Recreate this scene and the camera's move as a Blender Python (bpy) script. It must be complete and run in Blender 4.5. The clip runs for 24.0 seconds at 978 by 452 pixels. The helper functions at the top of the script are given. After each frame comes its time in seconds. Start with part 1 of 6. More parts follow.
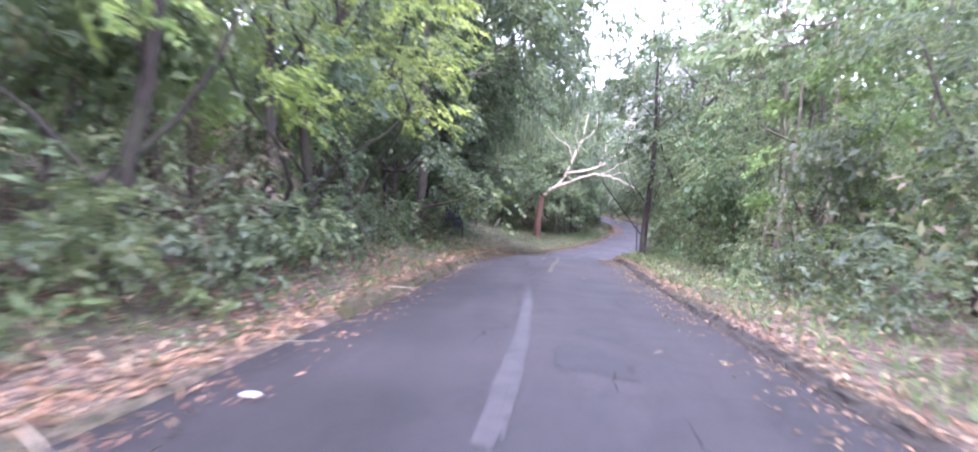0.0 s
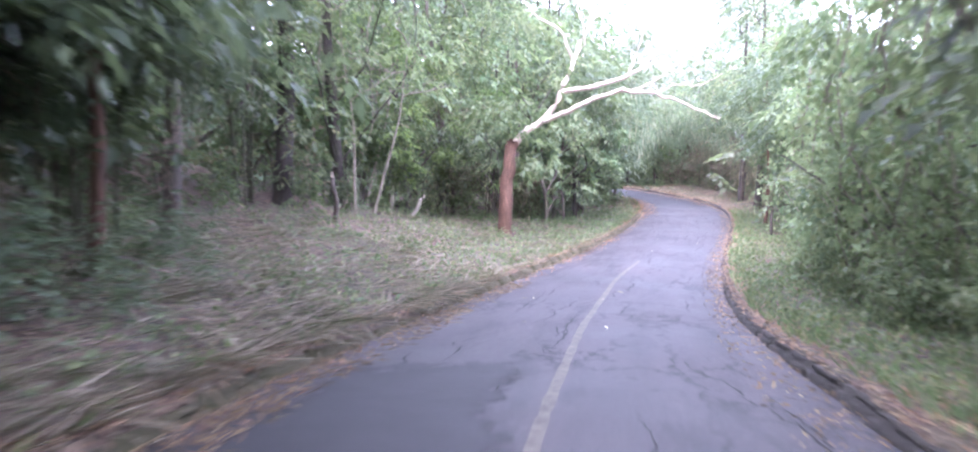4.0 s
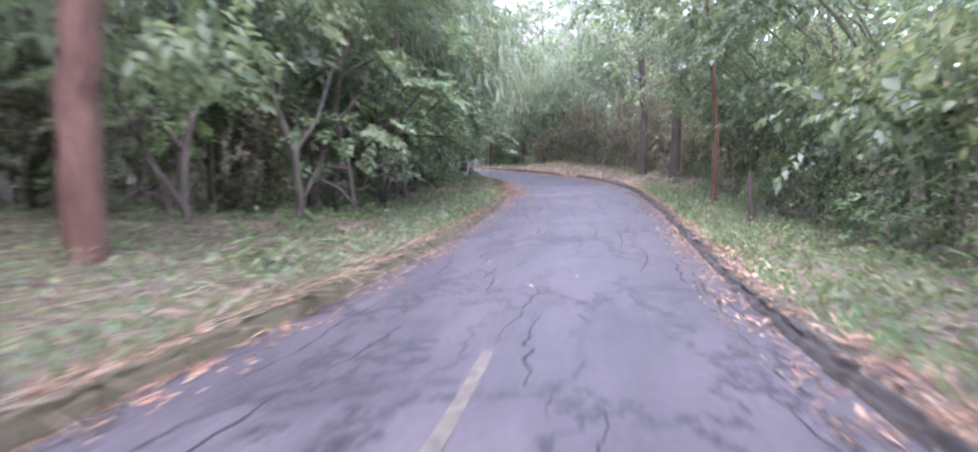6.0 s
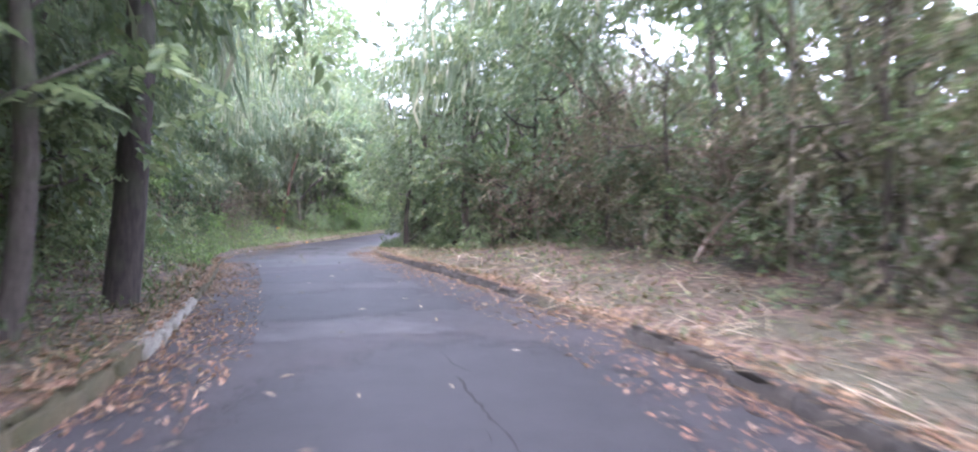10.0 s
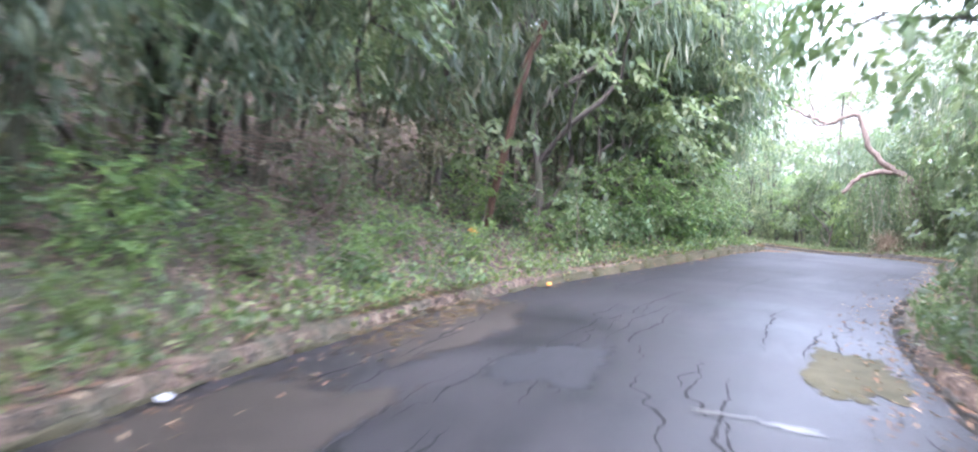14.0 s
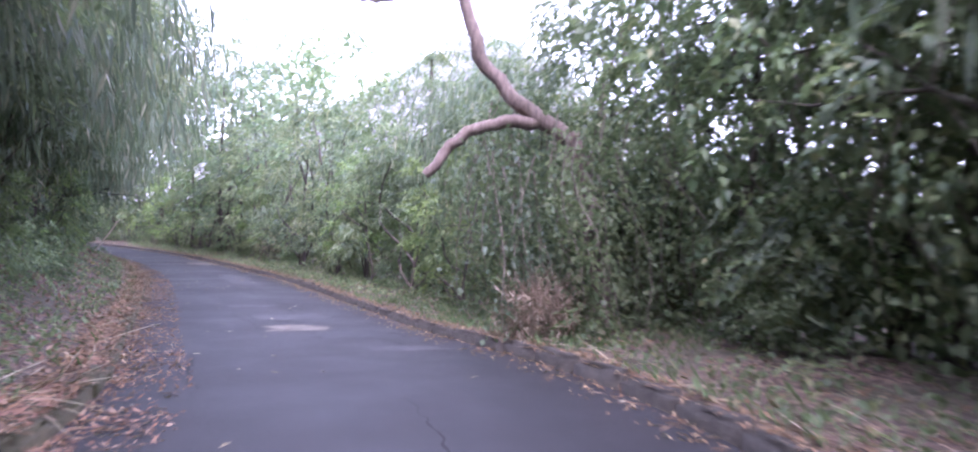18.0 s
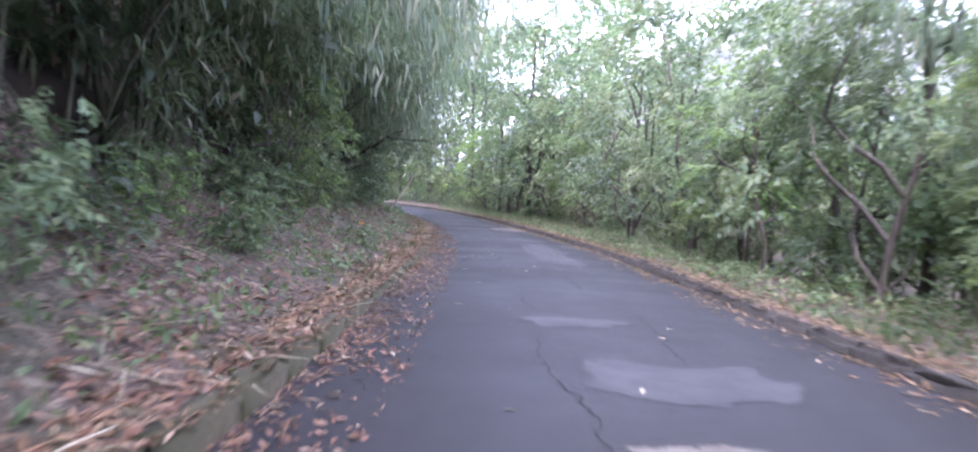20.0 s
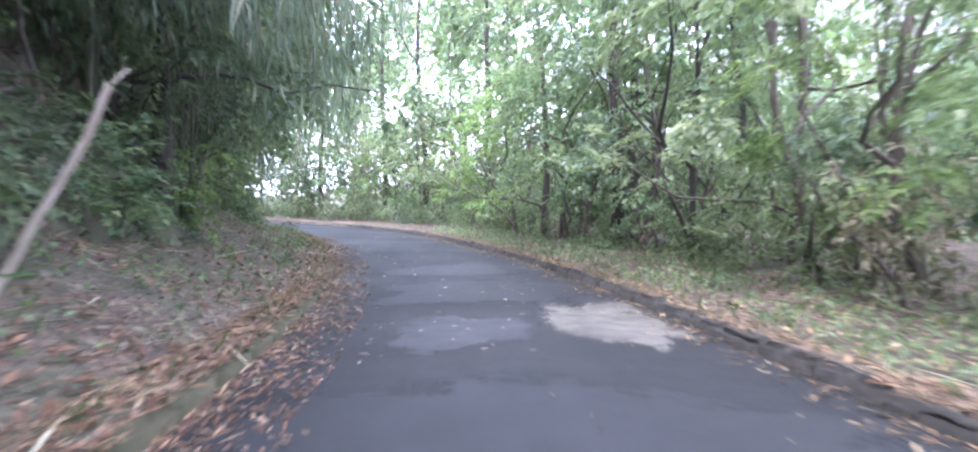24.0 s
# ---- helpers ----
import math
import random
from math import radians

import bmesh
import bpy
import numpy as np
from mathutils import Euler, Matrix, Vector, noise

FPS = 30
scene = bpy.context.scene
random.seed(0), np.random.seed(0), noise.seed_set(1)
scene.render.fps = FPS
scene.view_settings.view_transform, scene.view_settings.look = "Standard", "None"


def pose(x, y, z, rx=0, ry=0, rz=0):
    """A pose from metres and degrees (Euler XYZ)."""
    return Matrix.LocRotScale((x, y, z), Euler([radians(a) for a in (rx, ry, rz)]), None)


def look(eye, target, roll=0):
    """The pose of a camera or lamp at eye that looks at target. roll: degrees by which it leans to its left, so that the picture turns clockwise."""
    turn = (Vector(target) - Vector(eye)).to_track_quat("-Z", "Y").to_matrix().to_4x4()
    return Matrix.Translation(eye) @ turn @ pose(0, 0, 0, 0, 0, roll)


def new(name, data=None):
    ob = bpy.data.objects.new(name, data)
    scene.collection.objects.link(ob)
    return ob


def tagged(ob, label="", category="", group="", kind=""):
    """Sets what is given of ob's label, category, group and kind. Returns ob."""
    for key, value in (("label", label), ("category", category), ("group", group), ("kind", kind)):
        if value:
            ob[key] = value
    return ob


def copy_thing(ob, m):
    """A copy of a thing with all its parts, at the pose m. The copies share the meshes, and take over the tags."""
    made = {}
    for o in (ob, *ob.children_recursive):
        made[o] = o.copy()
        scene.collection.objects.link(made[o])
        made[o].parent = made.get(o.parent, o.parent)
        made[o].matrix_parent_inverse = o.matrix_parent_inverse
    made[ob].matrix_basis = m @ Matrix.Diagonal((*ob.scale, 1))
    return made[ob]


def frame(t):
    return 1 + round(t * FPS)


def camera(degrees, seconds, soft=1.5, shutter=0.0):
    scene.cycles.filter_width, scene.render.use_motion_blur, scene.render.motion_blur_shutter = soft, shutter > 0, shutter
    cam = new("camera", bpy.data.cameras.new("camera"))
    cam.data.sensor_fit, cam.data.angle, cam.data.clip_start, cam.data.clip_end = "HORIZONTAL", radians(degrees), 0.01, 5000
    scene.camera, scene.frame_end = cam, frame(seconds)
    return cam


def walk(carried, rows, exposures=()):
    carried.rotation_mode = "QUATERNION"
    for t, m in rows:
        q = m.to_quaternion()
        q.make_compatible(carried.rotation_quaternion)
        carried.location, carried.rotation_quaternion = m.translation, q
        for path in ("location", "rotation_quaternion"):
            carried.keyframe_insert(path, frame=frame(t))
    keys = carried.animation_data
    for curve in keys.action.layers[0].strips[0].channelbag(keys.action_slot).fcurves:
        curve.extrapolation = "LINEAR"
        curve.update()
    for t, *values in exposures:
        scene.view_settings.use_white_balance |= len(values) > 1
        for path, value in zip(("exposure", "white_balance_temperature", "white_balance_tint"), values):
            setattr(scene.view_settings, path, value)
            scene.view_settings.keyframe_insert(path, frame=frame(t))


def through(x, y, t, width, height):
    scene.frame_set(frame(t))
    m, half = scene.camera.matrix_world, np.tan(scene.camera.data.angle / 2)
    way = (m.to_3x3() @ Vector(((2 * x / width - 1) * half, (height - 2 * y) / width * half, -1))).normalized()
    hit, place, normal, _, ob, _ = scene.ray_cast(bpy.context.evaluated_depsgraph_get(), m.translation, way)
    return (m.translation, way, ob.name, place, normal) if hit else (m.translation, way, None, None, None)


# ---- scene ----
SOFT, SHUTTER, EXPO = 2.0, .5, 2.35
STOPS = ((0, 0.38, 5360, 38), (1, 0.69, 5260, 36), (3, 0.88, 5360, 36), (4, 1.0, 5310, 38), (5, 0.88, 5310, 33), (6, 0.53, 5400, 35), (7, 0.73, 5440, 30), (8, 0.81, 5440, 36), (9, 0.08, 5660, 27), (10, 0.68, 5440, 30), (11, 0.94, 5240, 34),
         (14, 0.78, 5410, 23), (15.2, 0.31, 5560, 24), (16, 0.21, 5510, 30), (17, 0.05, 5340, 54), (18, 0.05, 5260, 44), (19, 0.19, 5260, 40), (22, 0.3, 5260, 23), (23, 0.33, 5200, 31), (24, 0.69, 5240, 25))
cam = camera(69.37, 24.0, SOFT, SHUTTER)
PATH = [
    (0.0, -5.652, -8.186, 12.606, -5.10, -4.91, -3.20),
    (0.5, -4.882, -4.465, 12.350, -6.04, -4.94, -2.93),
    (1.0, -4.266, -1.000, 12.120, -6.51, -4.99, -2.12),
    (1.5, -3.868, 2.283, 11.862, -6.61, -4.93, -3.06),
    (3.5, -0.469, 16.960, 10.780, -5.07, -5.99, 0.25),
    (4.0, 0.310, 20.839, 10.335, -5.38, -6.43, -0.19),
    (4.5, 1.310, 25.106, 9.776, -6.92, -6.87, 0.02),
    (5.0, 2.587, 29.181, 9.179, -10.09, -7.09, 1.59),
    (5.5, 4.087, 33.324, 8.735, -13.34, -7.22, 0.99),
    (6.0, 5.828, 37.572, 8.392, -15.88, -6.99, 1.42),
    (6.5, 7.706, 41.923, 8.102, -17.52, -6.98, 1.19),
    (7.0, 9.637, 46.277, 7.854, -19.03, -6.36, 1.04),
    (7.5, 11.416, 50.498, 7.715, -20.34, -5.79, 0.45),
    (8.0, 13.301, 54.607, 7.617, -20.88, -4.46, 1.26),
    (8.5, 14.964, 58.590, 7.512, -20.82, -3.15, 0.74),
    (9.0, 16.429, 62.478, 7.455, -20.44, -2.16, 0.75),
    (9.5, 17.797, 66.329, 7.464, -19.21, -1.17, 0.09),
    (10.0, 18.807, 70.057, 7.452, -16.23, -1.09, 0.04),
    (10.5, 19.443, 73.650, 7.379, -11.62, -0.78, -0.12),
    (11.0, 19.836, 77.071, 7.345, -6.60, -0.86, -0.65),
    (11.5, 19.665, 80.426, 7.366, -3.31, -1.17, -0.02),
    (13.5, 19.717, 95.172, 7.283, 5.06, -2.06, -4.53),
    (14.0, 19.912, 99.091, 7.214, 4.44, -2.28, -3.25),
    (14.5, 20.364, 102.631, 7.079, 0.92, -1.82, 0.41),
    (15.0, 21.121, 105.858, 6.998, -4.51, -2.14, 2.54),
    (15.5, 22.210, 109.061, 7.004, -11.72, -1.90, 5.32),
    (16.0, 23.550, 111.993, 7.208, -17.57, 1.16, 5.44),
    (16.5, 25.100, 114.528, 7.326, -22.64, 1.63, 2.55),
    (17.0, 26.442, 116.730, 7.443, -26.31, 1.23, 0.32),
    (17.5, 27.940, 119.007, 7.443, -27.38, 1.03, -0.81),
    (18.0, 29.173, 121.290, 7.483, -26.17, -0.00, -1.95),
    (18.5, 30.014, 123.926, 7.408, -19.31, -1.44, -2.00),
    (19.0, 30.369, 126.581, 7.221, -12.15, -2.16, -2.27),
    (19.5, 30.357, 129.127, 6.979, -4.79, -3.29, -3.28),
    (21.5, 30.682, 141.010, 6.649, 0.33, -3.16, -2.03),
    (22.0, 30.894, 144.410, 6.533, -0.01, -3.08, -1.66),
    (22.5, 31.099, 147.704, 6.427, -0.31, -2.83, -0.92),
    (23.0, 31.183, 151.082, 6.335, -0.43, -2.41, -0.52),
    (23.5, 31.074, 154.409, 6.314, -0.41, -2.21, -0.02),
    (24.0, 30.911, 157.940, 6.223, 0.12, -2.14, -0.07),
]
walk(cam, [(t, pose(x, y, z, 90 + pitch, roll, yaw)) for t, x, y, z, yaw, pitch, roll in PATH],
     [(t, EXPO + e, kelvin, tint) for t, e, kelvin, tint in STOPS])

# ---- light: a bright overcast sky over a shaded lane ----
world = bpy.data.worlds.new("sky")
scene.world = world
world.use_nodes = True
wn = world.node_tree
sky = wn.nodes.new("ShaderNodeTexSky")
sky.sky_type, sky.sun_disc = "NISHITA", False
sky.sun_elevation, sky.sun_rotation = radians(58), radians(203)
sky.air_density, sky.dust_density, sky.ozone_density = 1.6, 6.0, 1.0
pale = wn.nodes.new("ShaderNodeMix")
pale.data_type = "RGBA"
pale.inputs["Factor"].default_value = .55
pale.inputs["B"].default_value = (11.0, 11.2, 11.6, 1)
wn.links.new(sky.outputs["Color"], pale.inputs["A"])
wn.links.new(pale.outputs["Result"], wn.nodes["Background"].inputs["Color"])
wn.nodes["Background"].inputs["Strength"].default_value = .14
sun = new("sun", bpy.data.lights.new("sun", "SUN"))
sun.data.energy, sun.data.angle, sun.data.color = .9, radians(40), (1, .96, .9)
sun.matrix_world = look((0, 0, 60), (math.sin(radians(203)) * -37, math.cos(radians(203)) * -37, 0))


# ---- materials ----
def material(name):
    m = bpy.data.materials.new(name)
    m.use_nodes = True
    return m, m.node_tree.nodes, m.node_tree.links, m.node_tree.nodes["Principled BSDF"]


def node(nodes, kind, **values):
    n = nodes.new("ShaderNode" + kind)
    for key, v in values.items():
        n.inputs[key.replace("_", " ")].default_value = v
    return n


def ramp(nodes, links, source, stops):
    r = nodes.new("ShaderNodeValToRGB")
    while len(r.color_ramp.elements) < len(stops):
        r.color_ramp.elements.new(.5)
    for e, (at, c) in zip(r.color_ramp.elements, stops):
        e.position, e.color = at, (*c, 1) if len(c) == 3 else (c[0],) * 3 + (1,)
    links.new(source, r.inputs[0])
    return r.outputs[0]


def blend(nodes, links, fac, a, b, mode="MIX"):
    m = nodes.new("ShaderNodeMix")
    m.data_type, m.blend_type = "RGBA", mode
    for value, key in ((fac, "Factor"), (a, "A"), (b, "B")):
        if isinstance(value, bpy.types.NodeSocket):
            links.new(value, m.inputs[key])
        else:
            m.inputs[key].default_value = value if isinstance(value, (int, float)) else (*value, 1)
    return m.outputs["Result"]


def bumped(nodes, links, height, bsdf, strength, distance=.01):
    b = node(nodes, "Bump", Strength=strength, Distance=distance)
    links.new(height, b.inputs["Height"])
    links.new(b.outputs[0], bsdf.inputs["Normal"])


def leaf_stuff(name, stops, rough=.45, through=.42, spread=.04):
    """Leaf green that varies leaf by leaf and plant by plant, and lets some light through."""
    m, n, l, b = material(name)
    geo = n.new("ShaderNodeNewGeometry")
    c = ramp(n, l, geo.outputs["Random Per Island"], stops)
    info = n.new("ShaderNodeObjectInfo")
    hue = n.new("ShaderNodeHueSaturation")
    shift = node(n, "MapRange", To_Min=.5 - spread, To_Max=.5 + spread * .6)
    l.new(info.outputs["Random"], shift.inputs["Value"])
    l.new(shift.outputs[0], hue.inputs["Hue"])
    val = node(n, "MapRange", To_Min=.66, To_Max=1.36)
    odd = n.new("ShaderNodeMath")
    odd.operation = "FRACT"
    many = n.new("ShaderNodeMath")
    many.operation = "MULTIPLY"
    many.inputs[1].default_value = 7.31
    l.new(info.outputs["Random"], many.inputs[0])
    l.new(many.outputs[0], odd.inputs[0])
    l.new(odd.outputs[0], val.inputs["Value"])
    l.new(val.outputs[0], hue.inputs["Value"])
    l.new(c, hue.inputs["Color"])
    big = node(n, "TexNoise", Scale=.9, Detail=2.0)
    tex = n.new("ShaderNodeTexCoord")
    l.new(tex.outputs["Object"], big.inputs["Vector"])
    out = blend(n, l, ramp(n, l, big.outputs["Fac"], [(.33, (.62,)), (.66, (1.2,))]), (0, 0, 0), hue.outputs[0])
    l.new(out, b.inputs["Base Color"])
    b.inputs["Roughness"].default_value = rough
    b.inputs["Specular IOR Level"].default_value = .4
    tr = n.new("ShaderNodeBsdfTranslucent")
    l.new(blend(n, l, .5, out, (.33, .42, .15)), tr.inputs["Color"])
    mix = n.new("ShaderNodeMixShader")
    mix.inputs[0].default_value = through
    l.new(b.outputs[0], mix.inputs[1])
    l.new(tr.outputs[0], mix.inputs[2])
    l.new(mix.outputs[0], n["Material Output"].inputs["Surface"])
    return m


def bark(name, dark, light, scale=6.0, moss=0.0):
    m, n, l, b = material(name)
    tex = n.new("ShaderNodeTexCoord")
    mp = node(n, "Mapping", Scale=(1, 1, .22))
    l.new(tex.outputs["Object"], mp.inputs["Vector"])
    fine = node(n, "TexNoise", Scale=scale * 3, Detail=6.0, Roughness=.65)
    l.new(mp.outputs[0], fine.inputs["Vector"])
    broad = node(n, "TexNoise", Scale=1.4, Detail=3.0)
    l.new(tex.outputs["Object"], broad.inputs["Vector"])
    c = ramp(n, l, fine.outputs["Fac"], [(.3, dark), (.7, light)])
    if moss:
        c = blend(n, l, ramp(n, l, broad.outputs["Fac"], [(.5, (0,)), (.62, (moss,))]), c, (.09, .11, .05))
    l.new(c, b.inputs["Base Color"])
    b.inputs["Roughness"].default_value = .9
    bumped(n, l, fine.outputs["Fac"], b, .8, .03)
    return m


def earth(name, stops, scale=.8, speck=None):
    m, n, l, b = material(name)
    tex = n.new("ShaderNodeTexCoord")
    a = node(n, "TexNoise", Scale=scale, Detail=5.0, Roughness=.6)
    f = node(n, "TexNoise", Scale=22.0, Detail=6.0, Roughness=.7)
    l.new(tex.outputs["Object"], a.inputs["Vector"])
    l.new(tex.outputs["Object"], f.inputs["Vector"])
    c = ramp(n, l, a.outputs["Fac"], stops)
    c = blend(n, l, .55, c, ramp(n, l, f.outputs["Fac"], [(.3, (.45, .42, .4)), (.7, (1.4, 1.35, 1.25))]), "MULTIPLY")
    l.new(c, b.inputs["Base Color"])
    b.inputs["Roughness"].default_value = .95
    bumped(n, l, f.outputs["Fac"], b, .7, .04)
    return m


# s against asphalt tone: that stretch's tar, with shade darkened in as well
TAR_AND_SHADE = ((0, .4), (34, .5), (44, .88), (97, .88), (103, .52), (126, .46), (129, .7), (137, .55), (144, .4), (147, .23), (164, .26), (172, .3), (182, .28), (215, .26))
DAMP = ((0, 1), (60, .95), (100, 1), (124, .9), (129, .62), (141, .65), (147, .95), (215, 1))
CRACKED = ((0, .35), (20, .5), (36, .5), (46, .95), (98, 1), (104, .35), (124, .3), (129, 1), (144, .9), (148, .25), (215, .3))


def litter_floor():
    """Earth under a rotting carpet of leaves, each fleck its own brown, with green creeping over it in places."""
    m, n, l, b = material("litter_floor")
    tex = n.new("ShaderNodeTexCoord")
    warp = node(n, "TexNoise", Scale=5.0, Detail=3.0)
    l.new(tex.outputs["Object"], warp.inputs["Vector"])
    shifted = blend(n, l, .12, tex.outputs["Object"], warp.outputs["Color"], "LINEAR_LIGHT")
    v = node(n, "TexVoronoi", Scale=15.0)
    l.new(shifted, v.inputs["Vector"])
    xyz = n.new("ShaderNodeSeparateColor")
    l.new(v.outputs["Color"], xyz.inputs[0])
    c = ramp(n, l, xyz.outputs[0], [(0, (.03, .021, .016)), (.35, (.075, .05, .037)), (.7, (.13, .086, .06)), (.93, (.2, .142, .1)), (1, (.27, .21, .155))])
    a = node(n, "TexNoise", Scale=.8, Detail=5.0, Roughness=.6)
    l.new(tex.outputs["Object"], a.inputs["Vector"])
    c = blend(n, l, ramp(n, l, a.outputs["Fac"], [(.42, (0,)), (.6, (.75,))]), c, (.05, .055, .03))
    f = node(n, "TexNoise", Scale=40.0, Detail=5.0, Roughness=.7)
    l.new(tex.outputs["Object"], f.inputs["Vector"])
    c = blend(n, l, .5, c, ramp(n, l, f.outputs["Fac"], [(.3, (.4, .4, .4)), (.7, (1.5, 1.45, 1.4))]), "MULTIPLY")
    l.new(c, b.inputs["Base Color"])
    b.inputs["Roughness"].default_value = .9
    bumped(n, l, v.outputs["Distance"], b, .8, .05)
    return m


def asphalt():
    m, n, l, b = material("asphalt")
    uv = n.new("ShaderNodeUVMap")
    g = node(n, "TexNoise", Scale=190.0, Detail=2.0, Roughness=.7)
    w = node(n, "TexNoise", Scale=.35, Detail=4.0, Roughness=.6)
    st = node(n, "TexNoise", Scale=1.0, Detail=5.0, Roughness=.65)
    mp = node(n, "Mapping", Scale=(1.5, .22, 1))
    l.new(uv.outputs[0], mp.inputs["Vector"])
    for t, v in ((g, uv), (w, uv), (st, mp)):
        l.new(v.outputs[0], t.inputs["Vector"])
    c = ramp(n, l, w.outputs["Fac"], [(.3, (.031, .029, .0305)), (.5, (.0435, .041, .0425)), (.7, (.061, .057, .058))])
    c = blend(n, l, .6, c, ramp(n, l, st.outputs["Fac"], [(.3, (.6, .6, .62)), (.7, (1.4, 1.35, 1.33))]), "MULTIPLY")
    c = blend(n, l, .35, c, ramp(n, l, g.outputs["Fac"], [(.35, (.5, .5, .5)), (.7, (1.6, 1.6, 1.6))]), "MULTIPLY")
    mid = node(n, "TexNoise", Scale=13.0, Detail=5.0, Roughness=.75)
    l.new(uv.outputs[0], mid.inputs["Vector"])
    c = blend(n, l, .5, c, ramp(n, l, mid.outputs["Fac"], [(.35, (.6, .6, .6)), (.65, (1.4, 1.4, 1.4))]), "MULTIPLY")
    # asphalt tone along s in metres: darker tar, with shade put into the colour
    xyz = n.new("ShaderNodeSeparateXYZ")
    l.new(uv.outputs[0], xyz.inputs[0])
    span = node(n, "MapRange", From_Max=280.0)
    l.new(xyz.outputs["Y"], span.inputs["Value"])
    tar_and_shade = ramp(n, l, span.outputs[0], [(at / 280, (v, v * .955, v * .985)) for at, v in TAR_AND_SHADE])
    c = blend(n, l, 1.0, c, tar_and_shade, "MULTIPLY")
    # long wandering cracks
    bend_ = node(n, "TexNoise", Scale=1.7, Detail=5.0, Roughness=.7)
    l.new(uv.outputs[0], bend_.inputs["Vector"])
    add = n.new("ShaderNodeMix")
    add.data_type, add.blend_type = "RGBA", "LINEAR_LIGHT"
    add.inputs["Factor"].default_value = .5
    mp2 = node(n, "Mapping", Scale=(1.15, .28, 1))
    l.new(uv.outputs[0], mp2.inputs["Vector"])
    l.new(mp2.outputs[0], add.inputs["A"])
    l.new(bend_.outputs["Color"], add.inputs["B"])
    v = node(n, "TexVoronoi", Scale=1.0)
    v.feature = "DISTANCE_TO_EDGE"
    l.new(add.outputs["Result"], v.inputs["Vector"])
    crack = ramp(n, l, v.outputs["Distance"], [(.012, (1,)), (.04, (0,))])
    where = node(n, "TexNoise", Scale=.3, Detail=3.0)
    l.new(uv.outputs[0], where.inputs["Vector"])
    there = ramp(n, l, where.outputs["Fac"], [(.4, (0,)), (.55, (1,))])
    much = ramp(n, l, span.outputs[0], [(at / 280, (v_,)) for at, v_ in CRACKED])
    fac = n.new("ShaderNodeMath")
    fac.operation = "MULTIPLY"
    l.new(crack, fac.inputs[0])
    l.new(there, fac.inputs[1])
    fac2 = n.new("ShaderNodeMath")
    fac2.operation = "MULTIPLY"
    l.new(fac.outputs[0], fac2.inputs[0])
    l.new(much, fac2.inputs[1])
    c = blend(n, l, fac2.outputs[0], c, (.006, .0055, .006))
    # dark stains in streaks along the wheel tracks
    mp3 = node(n, "Mapping", Scale=(.9, .16, 1), Location=(3.1, 7.7, 0))
    l.new(uv.outputs[0], mp3.inputs["Vector"])
    stain = node(n, "TexNoise", Scale=1.6, Detail=6.0, Roughness=.7)
    l.new(mp3.outputs[0], stain.inputs["Vector"])
    c = blend(n, l, ramp(n, l, stain.outputs["Fac"], [(.52, (0,)), (.66, (.65,))]), c, (.014, .0135, .015))
    l.new(c, b.inputs["Base Color"])
    damp = ramp(n, l, span.outputs[0], [(at / 280, (v_,)) for at, v_ in DAMP])
    l.new(blend(n, l, 1.0, ramp(n, l, w.outputs["Fac"], [(.3, (.62,)), (.7, (.82,))]), damp, "MULTIPLY"), b.inputs["Roughness"])
    b.inputs["Specular IOR Level"].default_value = .38
    bumped(n, l, g.outputs["Fac"], b, .25, .006)
    return m


def patchy(name, a, c2, rough):
    """A mend or stain in the road; its rim frays and fades into the asphalt. U runs from the middle (0) to the rim (1)."""
    m, n, l, b = material(name)
    tex = n.new("ShaderNodeTexCoord")
    f = node(n, "TexNoise", Scale=2.2, Detail=6.0, Roughness=.65)
    g = node(n, "TexNoise", Scale=150.0, Detail=2.0)
    r = node(n, "TexNoise", Scale=3.5, Detail=8.0, Roughness=.75)
    for t in (f, g, r):
        l.new(tex.outputs["Object"], t.inputs["Vector"])
    c = ramp(n, l, f.outputs["Fac"], [(.35, a), (.65, c2)])
    c = blend(n, l, .35, c, ramp(n, l, g.outputs["Fac"], [(.35, (.6, .6, .6)), (.7, (1.5, 1.5, 1.5))]), "MULTIPLY")
    l.new(c, b.inputs["Base Color"])
    b.inputs["Roughness"].default_value = rough
    b.inputs["Specular IOR Level"].default_value = .38
    bumped(n, l, g.outputs["Fac"], b, .25, .005)
    uv = n.new("ShaderNodeUVMap")
    xyz = n.new("ShaderNodeSeparateXYZ")
    l.new(uv.outputs[0], xyz.inputs[0])
    fray = n.new("ShaderNodeMath")
    fray.operation = "MULTIPLY_ADD"
    l.new(r.outputs["Fac"], fray.inputs[0])
    fray.inputs[1].default_value = 1.1
    l.new(xyz.outputs["X"], fray.inputs[2])
    l.new(ramp(n, l, half(n, l, fray.outputs[0]), [(.672, (1,)), (.682, (0,))]), b.inputs["Alpha"])
    return m


def half(n, l, socket):
    k = n.new("ShaderNodeMath")
    k.operation = "MULTIPLY"
    k.inputs[1].default_value = .5
    l.new(socket, k.inputs[0])
    return k.outputs[0]


